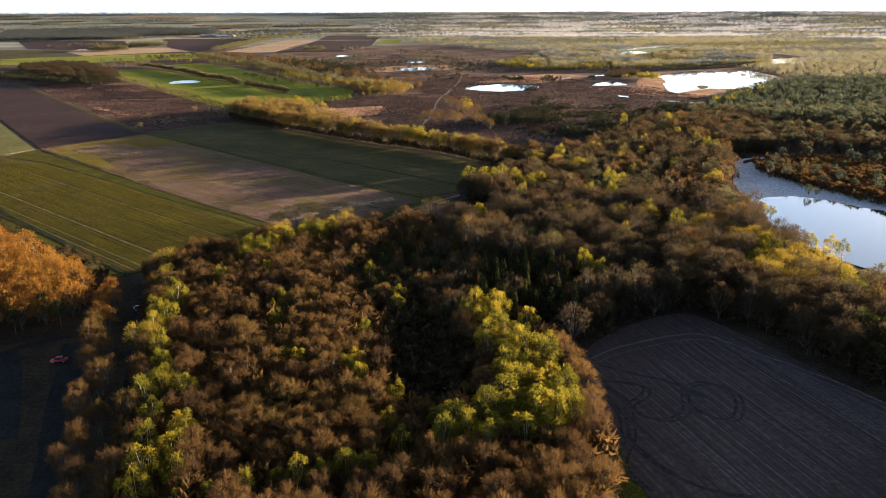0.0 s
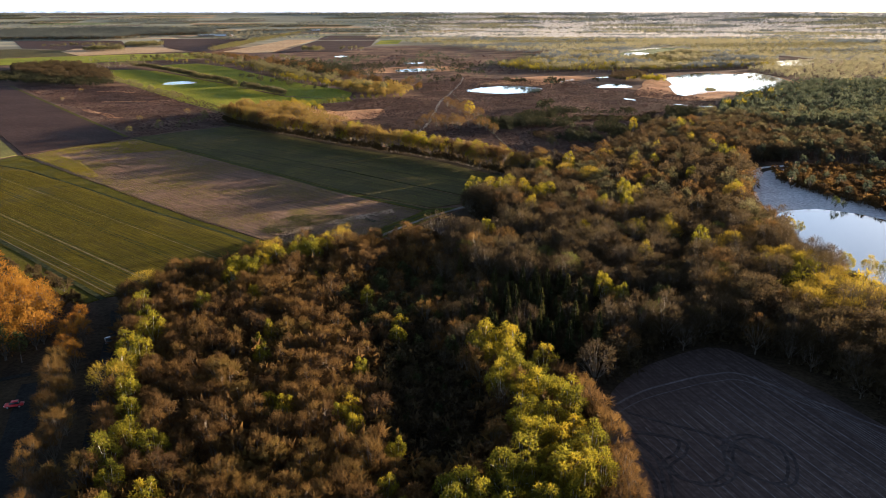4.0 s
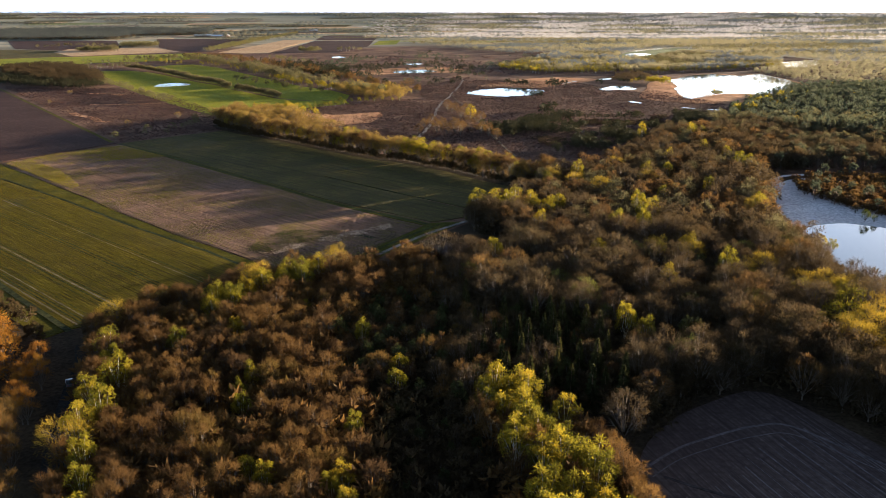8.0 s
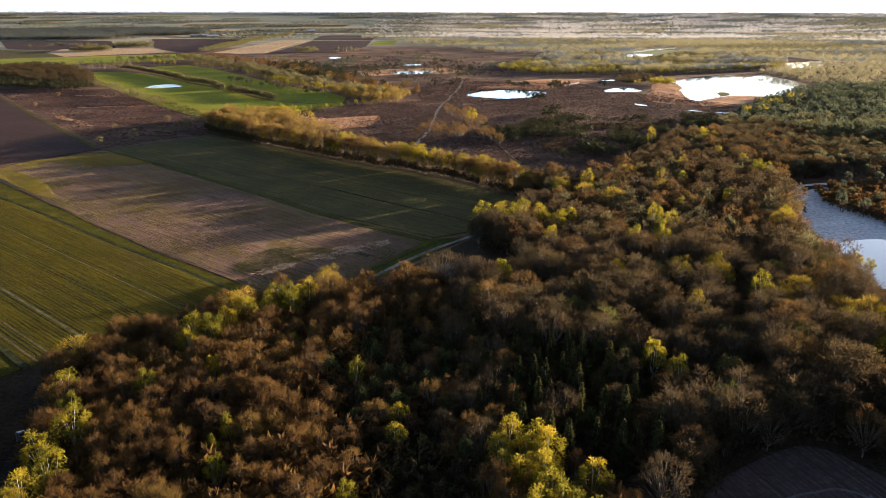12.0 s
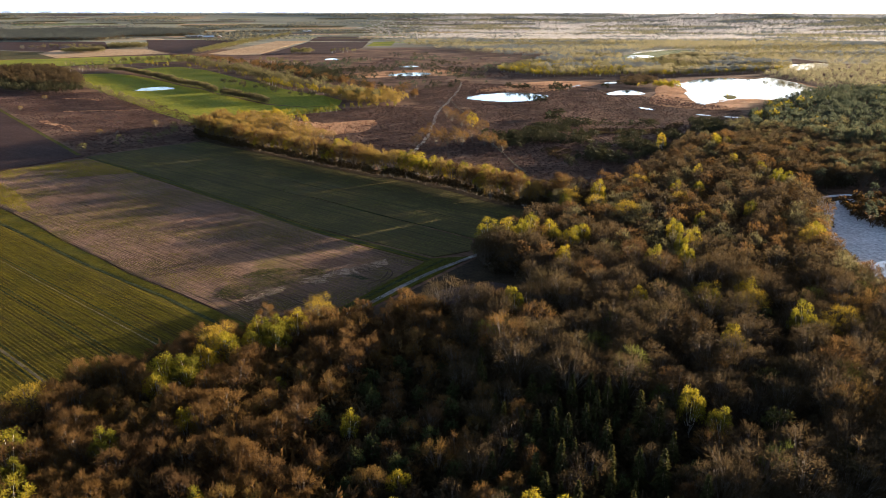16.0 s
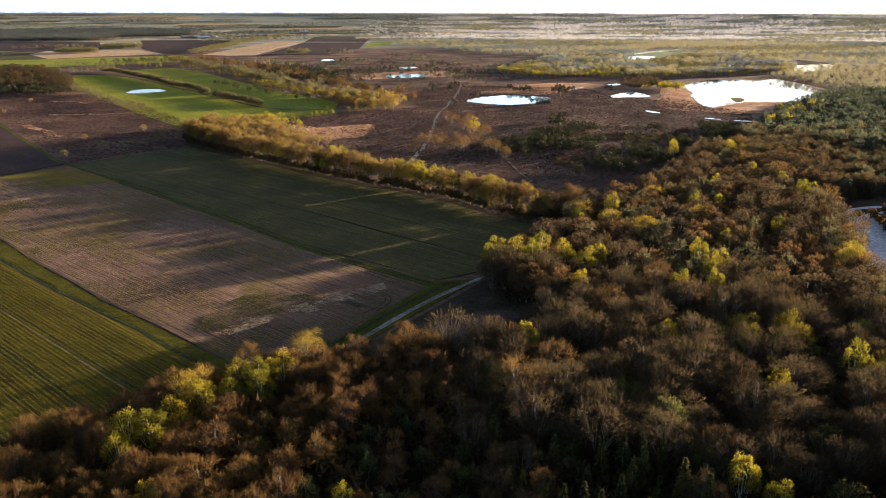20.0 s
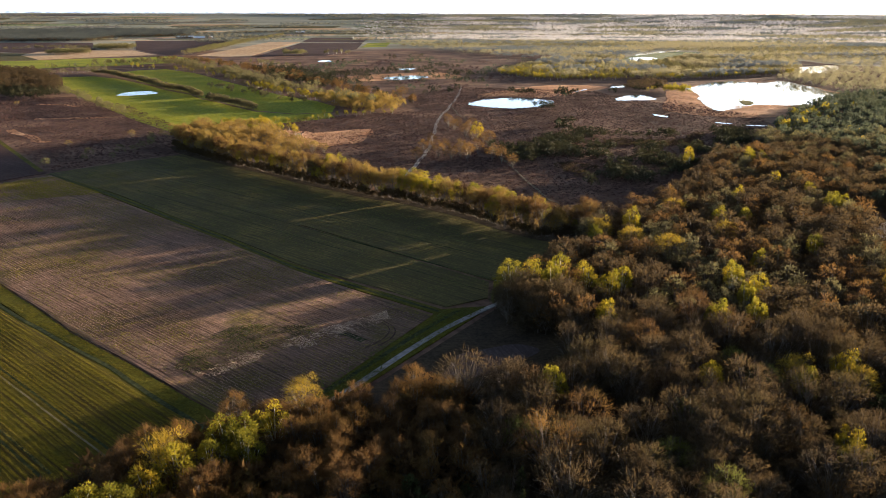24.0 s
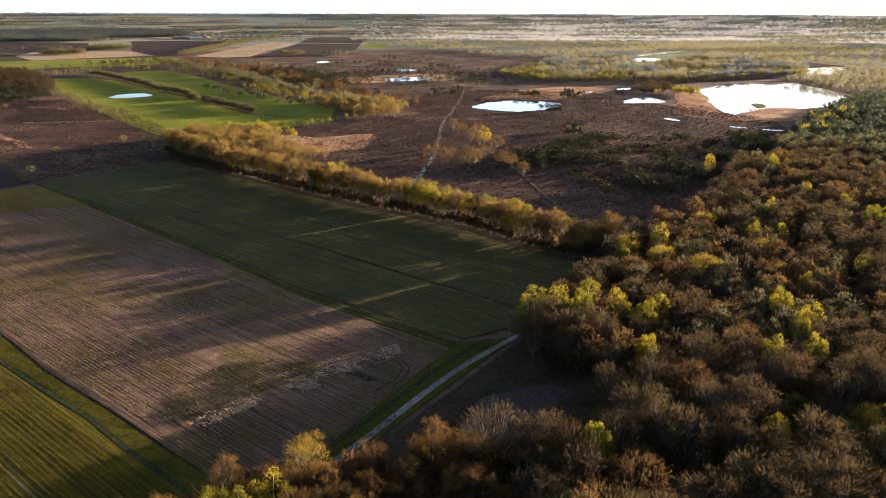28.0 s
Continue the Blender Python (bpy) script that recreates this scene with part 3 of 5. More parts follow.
slab("verge_corner", [(-118, 256), (-205, 332), (-200, 344), (-114, 262)], M_VERGE, 0.25, label="grass verge by the orange wood", category="verge")
slab("clearing", curve_round([(-9, 333), (-7, 341), (-3, 348), (5, 353), (12, 356), (17, 352), (11, 344), (3, 337)], 4, 3), M_HARROW, 0.2, label="bare grey clearing in the wood", category="clearing")
slab("verge_end", [(8.5, 386), (8, 392), (10.5, 409), (46, 449), (56, 456), (24, 400)], M_VERGE, 0.2, label="rough grass at the end of the track", category="verge")
strip("ditch_bank", curve_round([(-9, 380), (-61, 424), (-95, 460.5), (-124, 490), (-174, 542), (-232, 597)], 8, 0.3, False), 4.0, M_VERGE, 0.30, "grassy ditch bank between two fields", "verge", 0.1)
strip("field_ditch", curve_round([(-9, 380), (-61, 424), (-95, 460.5), (-124, 490), (-174, 542), (-232, 597)], 8, 0.4, False), 1.2, M_DITCH, 0.33, "dark narrow ditch between two fields", "ditch", 0.5)
strip("farm_track", curve_round([(-82, 262), (-44, 311), (-35, 323.5), (-23, 343), (-8, 366), (3, 379), (9, 386), (22, 400)], 6, 0.25, False), 1.9, M_TRACK, 0.32, "pale sandy farm track beside the field", "track")
strip("ditch_track", curve_round([(-48, 311), (-40.5, 323), (-28, 343), (-13.5, 366), (-3, 381)], 6, 0.3, False), 1.6, M_DITCH, 0.29, "dark ditch beside the farm track", "ditch")
RUTS = [(169.4, 0.6, 1), (167.6, 0.5, 0), (157.3, 0.7, 1), (155.4, 0.7, 1), (138.4, 0.6, 1), (137.0, 0.9, 0), (135.6, 0.6, 1), (133.6, 0.5, 1), (127.6, 0.5, 1), (126.0, 0.6, 0), (124.6, 0.5, 1), (123.2, 0.6, 1), (121.8, 0.7, 0)]
for across, w, dark in RUTS:                     # tramlines and furrows of the crop
    strip("wheel_rut", [tuple(N * across + U * d) for d in range(262 if across < 160 else 254, 530, 9)], w, M_DITCH if dark else M_RUT, 0.37, "wheel rut in the crop", "tramline", 0.6)
for ln, w, m in (([(-55, 303), (-66, 312.8), (-80, 325.3), (-96, 340.8), (-135, 374), (-180, 416), (-215, 447), (-250, 477), (-286, 498)], 1.3, M_DITCH), ([(-113, 261), (-220, 363), (-330, 466)], 2.0, M_DITCH)):
    strip("field_ditch", curve_round(ln, 6, 0.3, False), w, m, 0.39, "dark narrow ditch at the field edge", "ditch", 0.5)
for across, w in ((262.0, 0.5), (254.5, 0.4), (247.0, 0.5), (300.0, 0.5), (311.0, 0.4), (330.0, 0.5)):
    strip("wheel_rut", [tuple(N * across + U * d) for d in range(262, 492 if across < 290 else 500, 9)], w, M_STUBDARK if across < 290 else M_DITCH, 0.40, "faint wheel rut along the field", "tramline", 0.6)
strip("dark_patch", curve_round([(-37.8, 363.4), (-34, 360.5), (-30.7, 357.8)], 5, 0.3, False), 2.4, M_DITCH, 0.40, "dark patch in the stubble", "soil", 0.5)
for off in (0, 1.8):
    strip("tyre_mark", [(x + off, y - off * 0.4) for x, y in curve_round([(-32, 377), (-27.3, 372.5), (-24, 366), (-25.4, 359), (-30, 353)], 6, 0.3, False)], 0.4, M_PLOUGH, 0.40, "curved tyre mark in the stubble", "tyre mark", 0.6)
TURNS = [[(58, 170), (62, 175), (67, 176), (71, 171), (70, 164), (66, 158), (61, 160), (58, 166), (60, 172)],
         [(40, 178), (45, 177), (50, 174), (48, 169), (44, 165), (46, 160), (51, 158), (56, 161), (58, 166)],
         [(40, 176), (43, 168), (43, 160), (41, 151), (38, 144), (37, 138), (40, 131)],
         [(39, 170), (41, 160), (40, 150), (44, 140), (50, 132), (60, 128)],
         [(42, 186), (50, 181), (58, 176), (64, 168)]]
for n, line in enumerate(TURNS):                 # where the tractor turned: pairs of wheel marks
    for off in (0, 1.8):
        strip("tyre_mark", [(x + off * 0.8, y - off * 0.6) for x, y in curve_round(line, 6, 0.6, False)], 0.7, M_TYRE, 0.33 + 0.008 * n + 0.002 * off, "curved dark tyre mark in the soil", "tyre mark", 0.6)
for off in (0, 4.0):                       # headland passes along the field edge
    strip("drill_mark", [(x - off * 0.1, y - off) for x, y in curve_round([(40, 190), (48, 197), (58, 202), (68, 206), (76, 206), (86, 194), (96, 182), (105, 168), (122, 132)], 6, 0.5, False)], 0.3 if off else 0.7, M_DRILL, 0.325, "pale headland mark in the soil", "tyre mark", 0.7)
for k in range(30):                              # long pale drill marks on the harrowed soil
    p = Vector((41.5 + 2.1 * k, 180 + 1.75 * k if k < 18 else 212 - 4.2 * (k - 18)))
    p += Vector((0.29, -0.957)) * (6 * noise.noise(Vector((k * 1.7, 0, 0))) + 5)
    strip("drill_mark", [(p.x + 0.29 * d, p.y - 0.957 * d) for d in range(0, 66, 6)], 0.14 + 0.12 * (k % 3), M_DRILL, 0.315, "pale drill mark in the soil", "tyre mark", 0.8)
slab("lake", curve_round([(155, 372), (163, 378), (174, 381), (181, 379), (189, 374), (196, 365), (203, 355), (222, 338), (245, 325), (265, 270), (205, 240), (162, 258), (150, 276), (144, 296), (142, 316), (141, 329), (145, 345), (150, 362)], 5, 1.5), M_WATER, 0.3, label="still lake reflecting the pale sky", category="lake")
slab("sand_beach", curve_round([(146, 364), (147, 372), (152, 388), (157, 406), (166, 432), (176, 455), (181, 476), (187, 472), (184, 456), (178, 443), (175, 425), (176, 414), (183, 410), (190, 402), (196, 396), (202, 384), (208, 372), (216, 356), (200, 345), (170, 360), (152, 352)], 5, 1.5), M_SAND, 0.27, label="pale sand beach by the lake", category="beach")
strip("sand_path", curve_round([(184, 472), (191, 482), (202, 487), (216, 489)], 6, 1.0, False), 3.0, M_SAND, 0.24, "pale sandy path by the beach", "path")
POND = [("pond_round", [(28, 956), (45, 930), (70, 918), (100, 935), (120, 975), (105, 1010), (78, 1018), (45, 995)]),
        ("pond_large", [(309, 1123), (334, 1161), (372, 1215), (408, 1237), (443, 1211), (478, 1238), (482, 1202), (480, 1146), (469, 1088), (440, 1007), (403, 964), (358, 944), (328, 952), (313, 940), (298, 922), (280, 908), (267, 895), (268, 920), (276, 964), (284, 1007), (298, 1042), (306, 1088)]),
        ("pond_far", [(556, 1394), (590, 1460), (638, 1525), (714, 1579), (715, 1541), (651, 1431), (603, 1394)]),
        ("pond_small", [(190, 990), (193, 1010), (209, 1036), (232, 1048), (237, 1003), (210, 992)]),
        ("pond_meadow", [(-368, 1047), (-366, 1080), (-344, 1092), (-327, 1066), (-342, 1047), (-355, 1038)]),
        ("pond_heath", [(-77, 1284), (-62, 1320), (-33, 1338), (-12, 1311), (-28, 1275), (-59, 1262)]),
        ("pond_marsh", [(405, 1797), (440, 1862), (470, 1819), (430, 1738), (399, 1728)]),
        ("pond_marsh", [(458, 1956), (542, 2091), (626, 2183), (610, 2122), (518, 2008), (455, 1920)]),
        ("pond_heath", [(-68, 1468), (-58, 1495), (-36, 1487), (-49, 1455)]),
        ("pond_heath", [(-229, 1695), (-217, 1728), (-199, 1690), (-213, 1666)]),
        ("pool", [(219, 1140), (222, 1154), (240, 1166), (235, 1146)]), ("pool", [(158, 1084), (182, 1120), (180, 1108), (157, 1076)]),
        ("pool", [(197, 873), (206, 857), (203, 849), (195, 861)]), ("pool", [(236, 817), (247, 810), (245, 807), (235, 812)]),
        ("pool", [(257, 801), (270, 796), (268, 793), (256, 798)]), ("pool", [(-122, 748), (-112, 745), (-108, 752), (-117, 756)])]
for name, line in POND:
    slab(name, curve_round(line, 5, 4.0 if name != "pool" else 1.0), M_WATER, 0.2, label="shallow heath pond reflecting bright sky", category="pond")
slab("pond_tump", curve_round([(319, 978), (331, 986), (328, 962), (314, 948)], 4, 1), M_VERGE, 0.5, label="grassy tump in the large pond", category="bank")
slab("meadow_south", [(-558, 1276), (-540, 1306), (-504, 1316), (-456, 1277), (-413, 1222), (-370, 1164), (-327, 1099), (-287, 1053), (-261, 1006), (-234, 974), (-208, 934), (-177, 894), (-136, 872), (-105, 886), (-97, 850), (-124, 825), (-152, 801), (-178, 776), (-212, 759), (-276, 843), (-350, 954), (-450, 1105)], M_MEADOW, 0.14, label="bright green meadow", category="meadow")
slab("meadow_north", [(-497, 1393), (-485, 1442), (-448, 1469), (-377, 1383), (-285, 1223), (-225, 1120), (-177, 1041), (-131, 984), (-106, 934), (-104, 890), (-137, 878), (-178, 903), (-211, 949), (-237, 984), (-264, 1018), (-293, 1072), (-334, 1120), (-378, 1188), (-426, 1258)], M_MEADOW, 0.14, label="bright green meadow behind a hedge", category="meadow")
slab("meadow_strip", [(-900, 1610), (-824, 1690), (-770, 1715), (-720, 1768), (-624, 1812), (-564, 1875), (-490, 1764), (-480, 1660), (-545, 1575), (-625, 1520), (-671, 1480), (-719, 1440), (-800, 1420)], M_MEADOW, 0.3, label="strip of bright green meadow", category="meadow")
slab("field_tan", [(-520, 1896), (-448, 1852), (-397, 1865), (-417, 2213), (-424, 2715), (-527, 2736), (-518, 2276)], M_TAN, 0.3, label="pale tan stubble field", category="field")
slab("field_brown", [(-383, 1860), (-412, 2643), (-220, 2651), (-200, 2220), (-238, 1891)], M_PLOUGH, 0.3, label="brown ploughed field", category="field")
slab("field_brown", [(-420, 2700), (-460, 3180), (-240, 3190), (-223, 2690)], M_PLOUGH, 0.34, label="brown ploughed field", category="field")
slab("field_pale", [(-399, 3230), (-400, 3300), (-310, 3320), (-300, 3240)], M_TAN, 0.4, label="pale tan field", category="field")
slab("meadow_far", [(-197, 2323), (-203, 2652), (-135, 2703), (-131, 2361)], M_MEADOW, 0.3, label="small bright green meadow", category="meadow")
slab("field_dark", [(-989, 2819), (-716, 2888), (-588, 2502), (-542, 1907), (-588, 1906), (-753, 2171)], M_PLOUGH, 0.3, label="dark brown ploughed field", category="field")
slab("field_dark", [(-1404, 2630), (-1056, 2640), (-852, 2168), (-830, 1948), (-1085, 2072)], M_PLOUGH, 0.3, label="dark brown ploughed field", category="field")
slab("field_pale", [(-787, 1735), (-726, 1812), (-615, 1920), (-746, 2130), (-874, 2125), (-941, 2055), (-905, 1900)], M_TAN, 0.36, label="pale tan field", category="field")
slab("field_green", [(-1180, 1960), (-1080, 2040), (-835, 1930), (-760, 1790), (-905, 1640)], M_GRASSFIELD, 0.3, label="green field", category="field")
slab("dry_grass", curve_round([(-132, 730), (-128, 770), (-100, 756), (-59, 776), (-63, 713), (-91, 691), (-114, 695)], 5, 5), M_REED, 0.12, label="pale orange dry grass", category="grass")
slab("dry_shore", curve_round([(216, 910), (250, 1010), (285, 1110), (360, 1190), (470, 1250), (480, 1080), (440, 980), (400, 900), (322, 861), (277, 850), (234, 869)], 5, 6), M_REED, 0.1, label="tan dry grass shore round the pond", category="grass")
slab("dry_bank", curve_round([(40, 1012), (75, 1030), (112, 1020), (150, 1060), (215, 1150), (150, 1180), (90, 1120), (50, 1060)], 5, 6), M_REED, 0.1, label="tan dry grass behind the round pond", category="grass")
# slab added under the far woods to carry the haze-paled colour
slab("far_wood_floor", [(270, 1860), (330, 1850), (540, 1838), (735, 1722), (745, 1562), (1000, 1512), (1500, 2000), (1380, 2150), (900, 2400), (420, 2500), (260, 2480), (230, 2250)], M_FARFLOOR, 0.12, label="ground under the far woods, paled for haze", category="ground")
slab("heath_grass", curve_round([(-110, 1230), (-60, 1260), (0, 1270), (40, 1320), (0, 1400), (-60, 1380), (-120, 1340), (-150, 1280)], 5, 12), M_REED, 0.09, label="tan dry grass round the far heath pond", category="grass")
strip("heath_path", curve_round([(-27, 590), (-21, 622), (-12, 694), (-8, 758), (-4, 839), (10, 944), (23, 1067), (29, 1159)], 8, 2.0, False), 2.6, M_TRACK, 0.15, "pale sandy path across the heath", "path")
strip("heath_path", curve_round([(10, 959), (15, 877), (21, 835), (32, 682), (45, 556), (52, 523)], 8, 2.0, False), 1.3, M_RUT, 0.14, "faint sandy path across the heath", "path")
strip("heath_edge", [(-240 - 311 * i / 20, 604 + 416 * i / 20) for i in range(21)], 3, M_VERGE, 0.4, "grassy strip between ploughed field and heath", "verge")

# a patchwork of narrow far fields on the land raised to fit the view
frng = np.random.default_rng(5)
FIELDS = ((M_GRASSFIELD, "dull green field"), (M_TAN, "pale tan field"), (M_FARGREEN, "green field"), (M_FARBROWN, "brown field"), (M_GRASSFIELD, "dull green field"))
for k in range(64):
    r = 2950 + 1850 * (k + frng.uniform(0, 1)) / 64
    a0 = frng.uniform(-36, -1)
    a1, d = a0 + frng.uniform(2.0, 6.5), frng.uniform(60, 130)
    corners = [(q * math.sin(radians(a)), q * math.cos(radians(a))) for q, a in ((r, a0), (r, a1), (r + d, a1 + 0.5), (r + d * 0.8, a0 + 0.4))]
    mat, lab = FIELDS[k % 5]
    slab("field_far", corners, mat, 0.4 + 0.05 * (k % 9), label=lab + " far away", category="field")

# plants in the near fields
CROPNEAR = [(-113, 264), (-56, 303), (-66, 311), (-80, 323), (-96, 339), (-135, 372), (-180, 414), (-215, 445), (-250, 475), (-300, 480), (-205, 350)]
STUBNEAR = [(-50, 310), (-38, 332), (-13.5, 376), (-60, 418), (-96, 457), (-125, 486), (-175, 537), (-229, 592), (-257, 556), (-274, 524), (-235, 485), (-216, 465), (-179, 429), (-135, 385), (-118, 368), (-91, 345), (-74, 329.5), (-58, 315.5)]
UU = (U.x, U.y)
row_plants("crop_plants", "sprig", CROPNEAR, UU, 1.25, 0.30, M_CROPLEAF, "rows of young green crop plants", "crop", (0.45, 1.0), 0.35, -0.4, 0.03, 0.0, 0.1)
row_plants("stubble_stalks", "sprig", STUBNEAR, UU, 1.05, 0.36, M_STALK, "rows of pale dry stubble stalks", "stubble", (0.45, 1.0), 0.38, -0.3, 0.035, 4.0, 0.1)
row_plants("stubble_weeds", "sprig", STUBNEAR, UU, 1.0, 0.6, M_WEEDLEAF, "green weeds in the stubble", "weeds", (0.5, 1.1), 0.38, -0.02, 0.022, 9.0)
row_plants("stubble_weeds_far", "sprig", [(-228, 590), (-258, 556), (-274, 524), (-235, 486), (-200, 452), (-198, 458), (-228, 500), (-225, 525), (-195, 540), (-180, 545)], UU, 0.8, 0.42, M_WEEDLEAF, "yellow-green weeds at the field corner", "weeds", (0.7, 1.3), 0.38, 0.02, 0.022, 3.0)
row_plants("weed_patch", "sprig", [(-80, 340), (-77, 356), (-71, 368), (-58, 371), (-46, 367), (-46, 360), (-57, 353), (-64, 347), (-72, 337)], UU, 0.6, 0.4, M_DARKLEAF, "patch of dark green weeds in the stubble", "weeds", (0.6, 1.3), 0.38, -0.12, 0.08, 2.0)
row_plants("straw_patch", "sprig", [(-78, 340), (-72, 347), (-62, 351), (-50, 361), (-34, 374), (-26, 380), (-24, 374), (-36, 361), (-46, 353), (-58, 345), (-68, 335)], UU, 0.45, 0.28, M_STALKPALE, "patch of pale straw in the stubble", "straw", (0.5, 1.0), 0.38, 0.17, 0.09, 6.0)
row_plants("grass_tufts", "sprig", [(-228, 592), (-174, 653), (-138, 622), (-113, 598), (-66, 552), (-27, 519), (3, 491), (23, 465), (36, 450), (9, 408), (7, 393), (-8, 385)], UU, 2.0, 1.6, M_OLIVE, "dull grass tufts in the shaded field", "grass", (0.6, 1.4), 0.36, 0.0, 0.05, 3.0)
row_plants("verge_grass", "sprig", [(-56, 305), (-80, 326.5), (-95, 341.5), (-134, 375), (-179, 417), (-249, 478), (-285, 500), (-268, 512), (-235, 482), (-178, 426), (-134, 382), (-117, 364.5), (-90, 341.5), (-73, 326)], UU, 0.7, 0.5, M_CROPLEAF, "tufted verge grass", "grass", (0.4, 0.9), 0.3, -0.1, 0.08, 7.0)
row_plants("track_grass", "sprig", [(-53, 314), (-38, 317), (-22, 341), (6, 384), (-9, 381), (-12, 371), (-42, 331)], (0.55, 0.83), 0.7, 0.7, M_OLIVE, "tufted grass beside the track", "grass", (0.6, 1.7), 0.24, -0.15, 0.08, 5.0)
row_plants("margin_grass", "sprig", [(-2, 105), (30, 100), (41, 128), (38, 150), (20, 128)], (0.7, 0.7), 0.7, 0.7, M_OLIVE, "dark grass beside the harrowed field", "grass", (0.6, 1.7), 0.22, -0.15, 0.08, 5.0)

row_plants("dry_grass_tufts", "sprig", [(-132, 730), (-128, 770), (-100, 756), (-59, 776), (-63, 713), (-91, 691), (-114, 695)], UU, 1.2, 1.2, M_DRYTUFT, "pale orange dry grass tufts", "grass", (1.2, 2.6), 0.12, -0.3, 0.02, 1.0)
row_plants("dry_shore_tufts", "sprig", [(222, 912), (254, 1010), (290, 1105), (318, 1110), (268, 962), (272, 900), (300, 940), (370, 945), (430, 985), (440, 985), (400, 903), (322, 863), (277, 853), (236, 871)], UU, 2.2, 2.0, M_DRYTUFT, "tan dry grass tufts on the shore", "grass", (1.2, 2.8), 0.1, -0.1, 0.015, 1.0)
row_plants("dry_bank_tufts", "sprig", [(45, 1022), (75, 1034), (112, 1026), (150, 1062), (212, 1148), (150, 1178), (90, 1118), (52, 1060)], UU, 2.4, 2.2, M_DRYTUFT, "tan dry grass tufts behind the pond", "grass", (1.2, 2.8), 0.1, -0.1, 0.02, 2.0)
row_plants("meadow_grass", "sprig", [(-550, 1276), (-504, 1310), (-456, 1272), (-370, 1160), (-287, 1049), (-234, 970), (-177, 890), (-105, 880), (-99, 852), (-152, 804), (-210, 764), (-276, 848), (-350, 960), (-445, 1108)], UU, 2.2, 1.9, M_MEADOWLEAF, "bright meadow grass tufts", "grass", (0.8, 1.8), 0.14, -0.4, 0.02, 1.0)
row_plants("meadow_grass_north", "sprig", [(-490, 1395), (-448, 1462), (-377, 1378), (-285, 1218), (-177, 1036), (-110, 934), (-108, 894), (-178, 908), (-264, 1024), (-378, 1194)], UU, 2.6, 2.4, M_MEADOWLEAF, "bright meadow grass tufts", "grass", (0.8, 1.8), 0.14, -0.3, 0.02, 2.0)

# ---- woods ----
def thin(pts, centres, gap):
    """Leaves out the places that stand too close to the given ones."""
    c = np.asarray(centres, float)
    return pts[(np.hypot(*(pts[:, None] - c[None]).transpose(2, 0, 1)) > gap).all(1)]


PLOUGHHOLE = [(33, 120), (34, 190), (43, 207), (60, 219), (79, 226), (96, 200), (110, 165), (160, 80), (60, 50)]
TRACKHOLE = [(-44, 317), (-24, 347), (4, 387), (17, 372), (6, 354), (-8, 334), (-24, 312)]
CLEARHOLE = [(-21, 320), (-15, 347), (0, 359), (18, 361), (31, 352), (20, 330), (2, 318)]
LEFT_EDGE = [(-90, 236), (-86, 228), (-81, 219), (-84, 211), (-78, 203), (-80, 196), (-74, 184), (-70, 175), (-67, 165), (-60, 161), (-68, 157), (-64, 150), (-55, 144), (-61, 139), (-54, 135), (-58, 129), (-51, 127), (-57, 122), (-73, 238)]
BOTTOM = [(-14, 228), (-25, 248), (-28, 128), (-23, 129), (-19, 131), (-15, 130), (-32, 127), (-37, 124), (-43, 122), (-49, 120), (-9, 140), (-12, 148), (-11, 160), (-22, 178), (-24, 175), (-20, 170), (-41, 182), (-37, 178), (-14, 219), (-22, 197), (-49, 220), (-51, 213), (-48, 206), (-60, 249), (-39, 273), (-44, 267)]
TRACK_SIDE = [(-45, 299), (-50, 293), (-55, 287), (-60, 283), (-64, 277), (-68, 273), (-72, 270), (-71, 264), (-66, 269), (-54, 295), (-48, 289)]
YELLOW = [tuple(p) for p in scatter([(7, 219), (14, 218), (21, 208), (28, 191), (29, 176), (30, 164), (29, 147), (24, 139), (8, 138), (-3, 141), (-3, 146), (6, 151), (12, 155), (15, 164), (13, 177), (8, 192)], 5.6)]
CORNER = [(14, 389), (21, 390), (26, 384), (31, 396), (38, 388), (44, 381), (50, 388)]
SINGLE = [(16, 313), (38, 357), (69, 355), (80, 355), (86, 388), (83, 370), (89, 376), (102, 407), (130, 424), (133, 504), (122, 470), (55, 320), (75, 315), (70, 284), (94, 298), (49, 252), (53, 246), (88, 322), (139, 383), (71, 290), (164, 536), (171, 514), (169, 488), (176, 492), (52, 440), (181, 610), (176, 600), (186, 604), (143, 607), (70, 455), (110, 467)]
SHORE = [(145, 338), (147, 333), (139, 292), (142, 284), (149, 282), (150, 275), (135, 268), (128, 262)]
ORANGE = [(77, 425), (65, 436), (105, 446), (76, 323), (97, 486), (55, 447), (-41, 312), (-97, 256), (-80, 190), (-63, 285), (108, 244), (116, 249), (124, 244), (131, 240), (124, 259), (119, 282), (114, 231), (106, 299), (98, 294), (113, 286), (124, 278), (107, 238), (136, 380), (141, 392), (88, 316)]
LAKEGREEN = [(112, 256), (118, 264), (121, 274), (127, 249), (110, 276), (130, 231), (102, 250), (134, 256)]
special = LAKEGREEN + LEFT_EDGE + BOTTOM + TRACK_SIDE + YELLOW + CORNER + SINGLE + SHORE + ORANGE
SPRUCES = [(-28, 230), (-33, 252), (-22, 284), (4, 282), (22, 268), (36, 264), (44, 232), (40, 206), (22, 222), (6, 219), (4, 200), (9, 186), (8, 165), (0, 155), (-8, 160), (-15, 176), (-18, 195), (-19, 211)]
LEFTWOOD = [(-62, 116), (30, 110), (34, 150), (34, 188), (4, 212), (4, 262), (-8, 330), (-22, 330), (-36, 314), (-58, 305), (-104, 262), (-80, 190)]
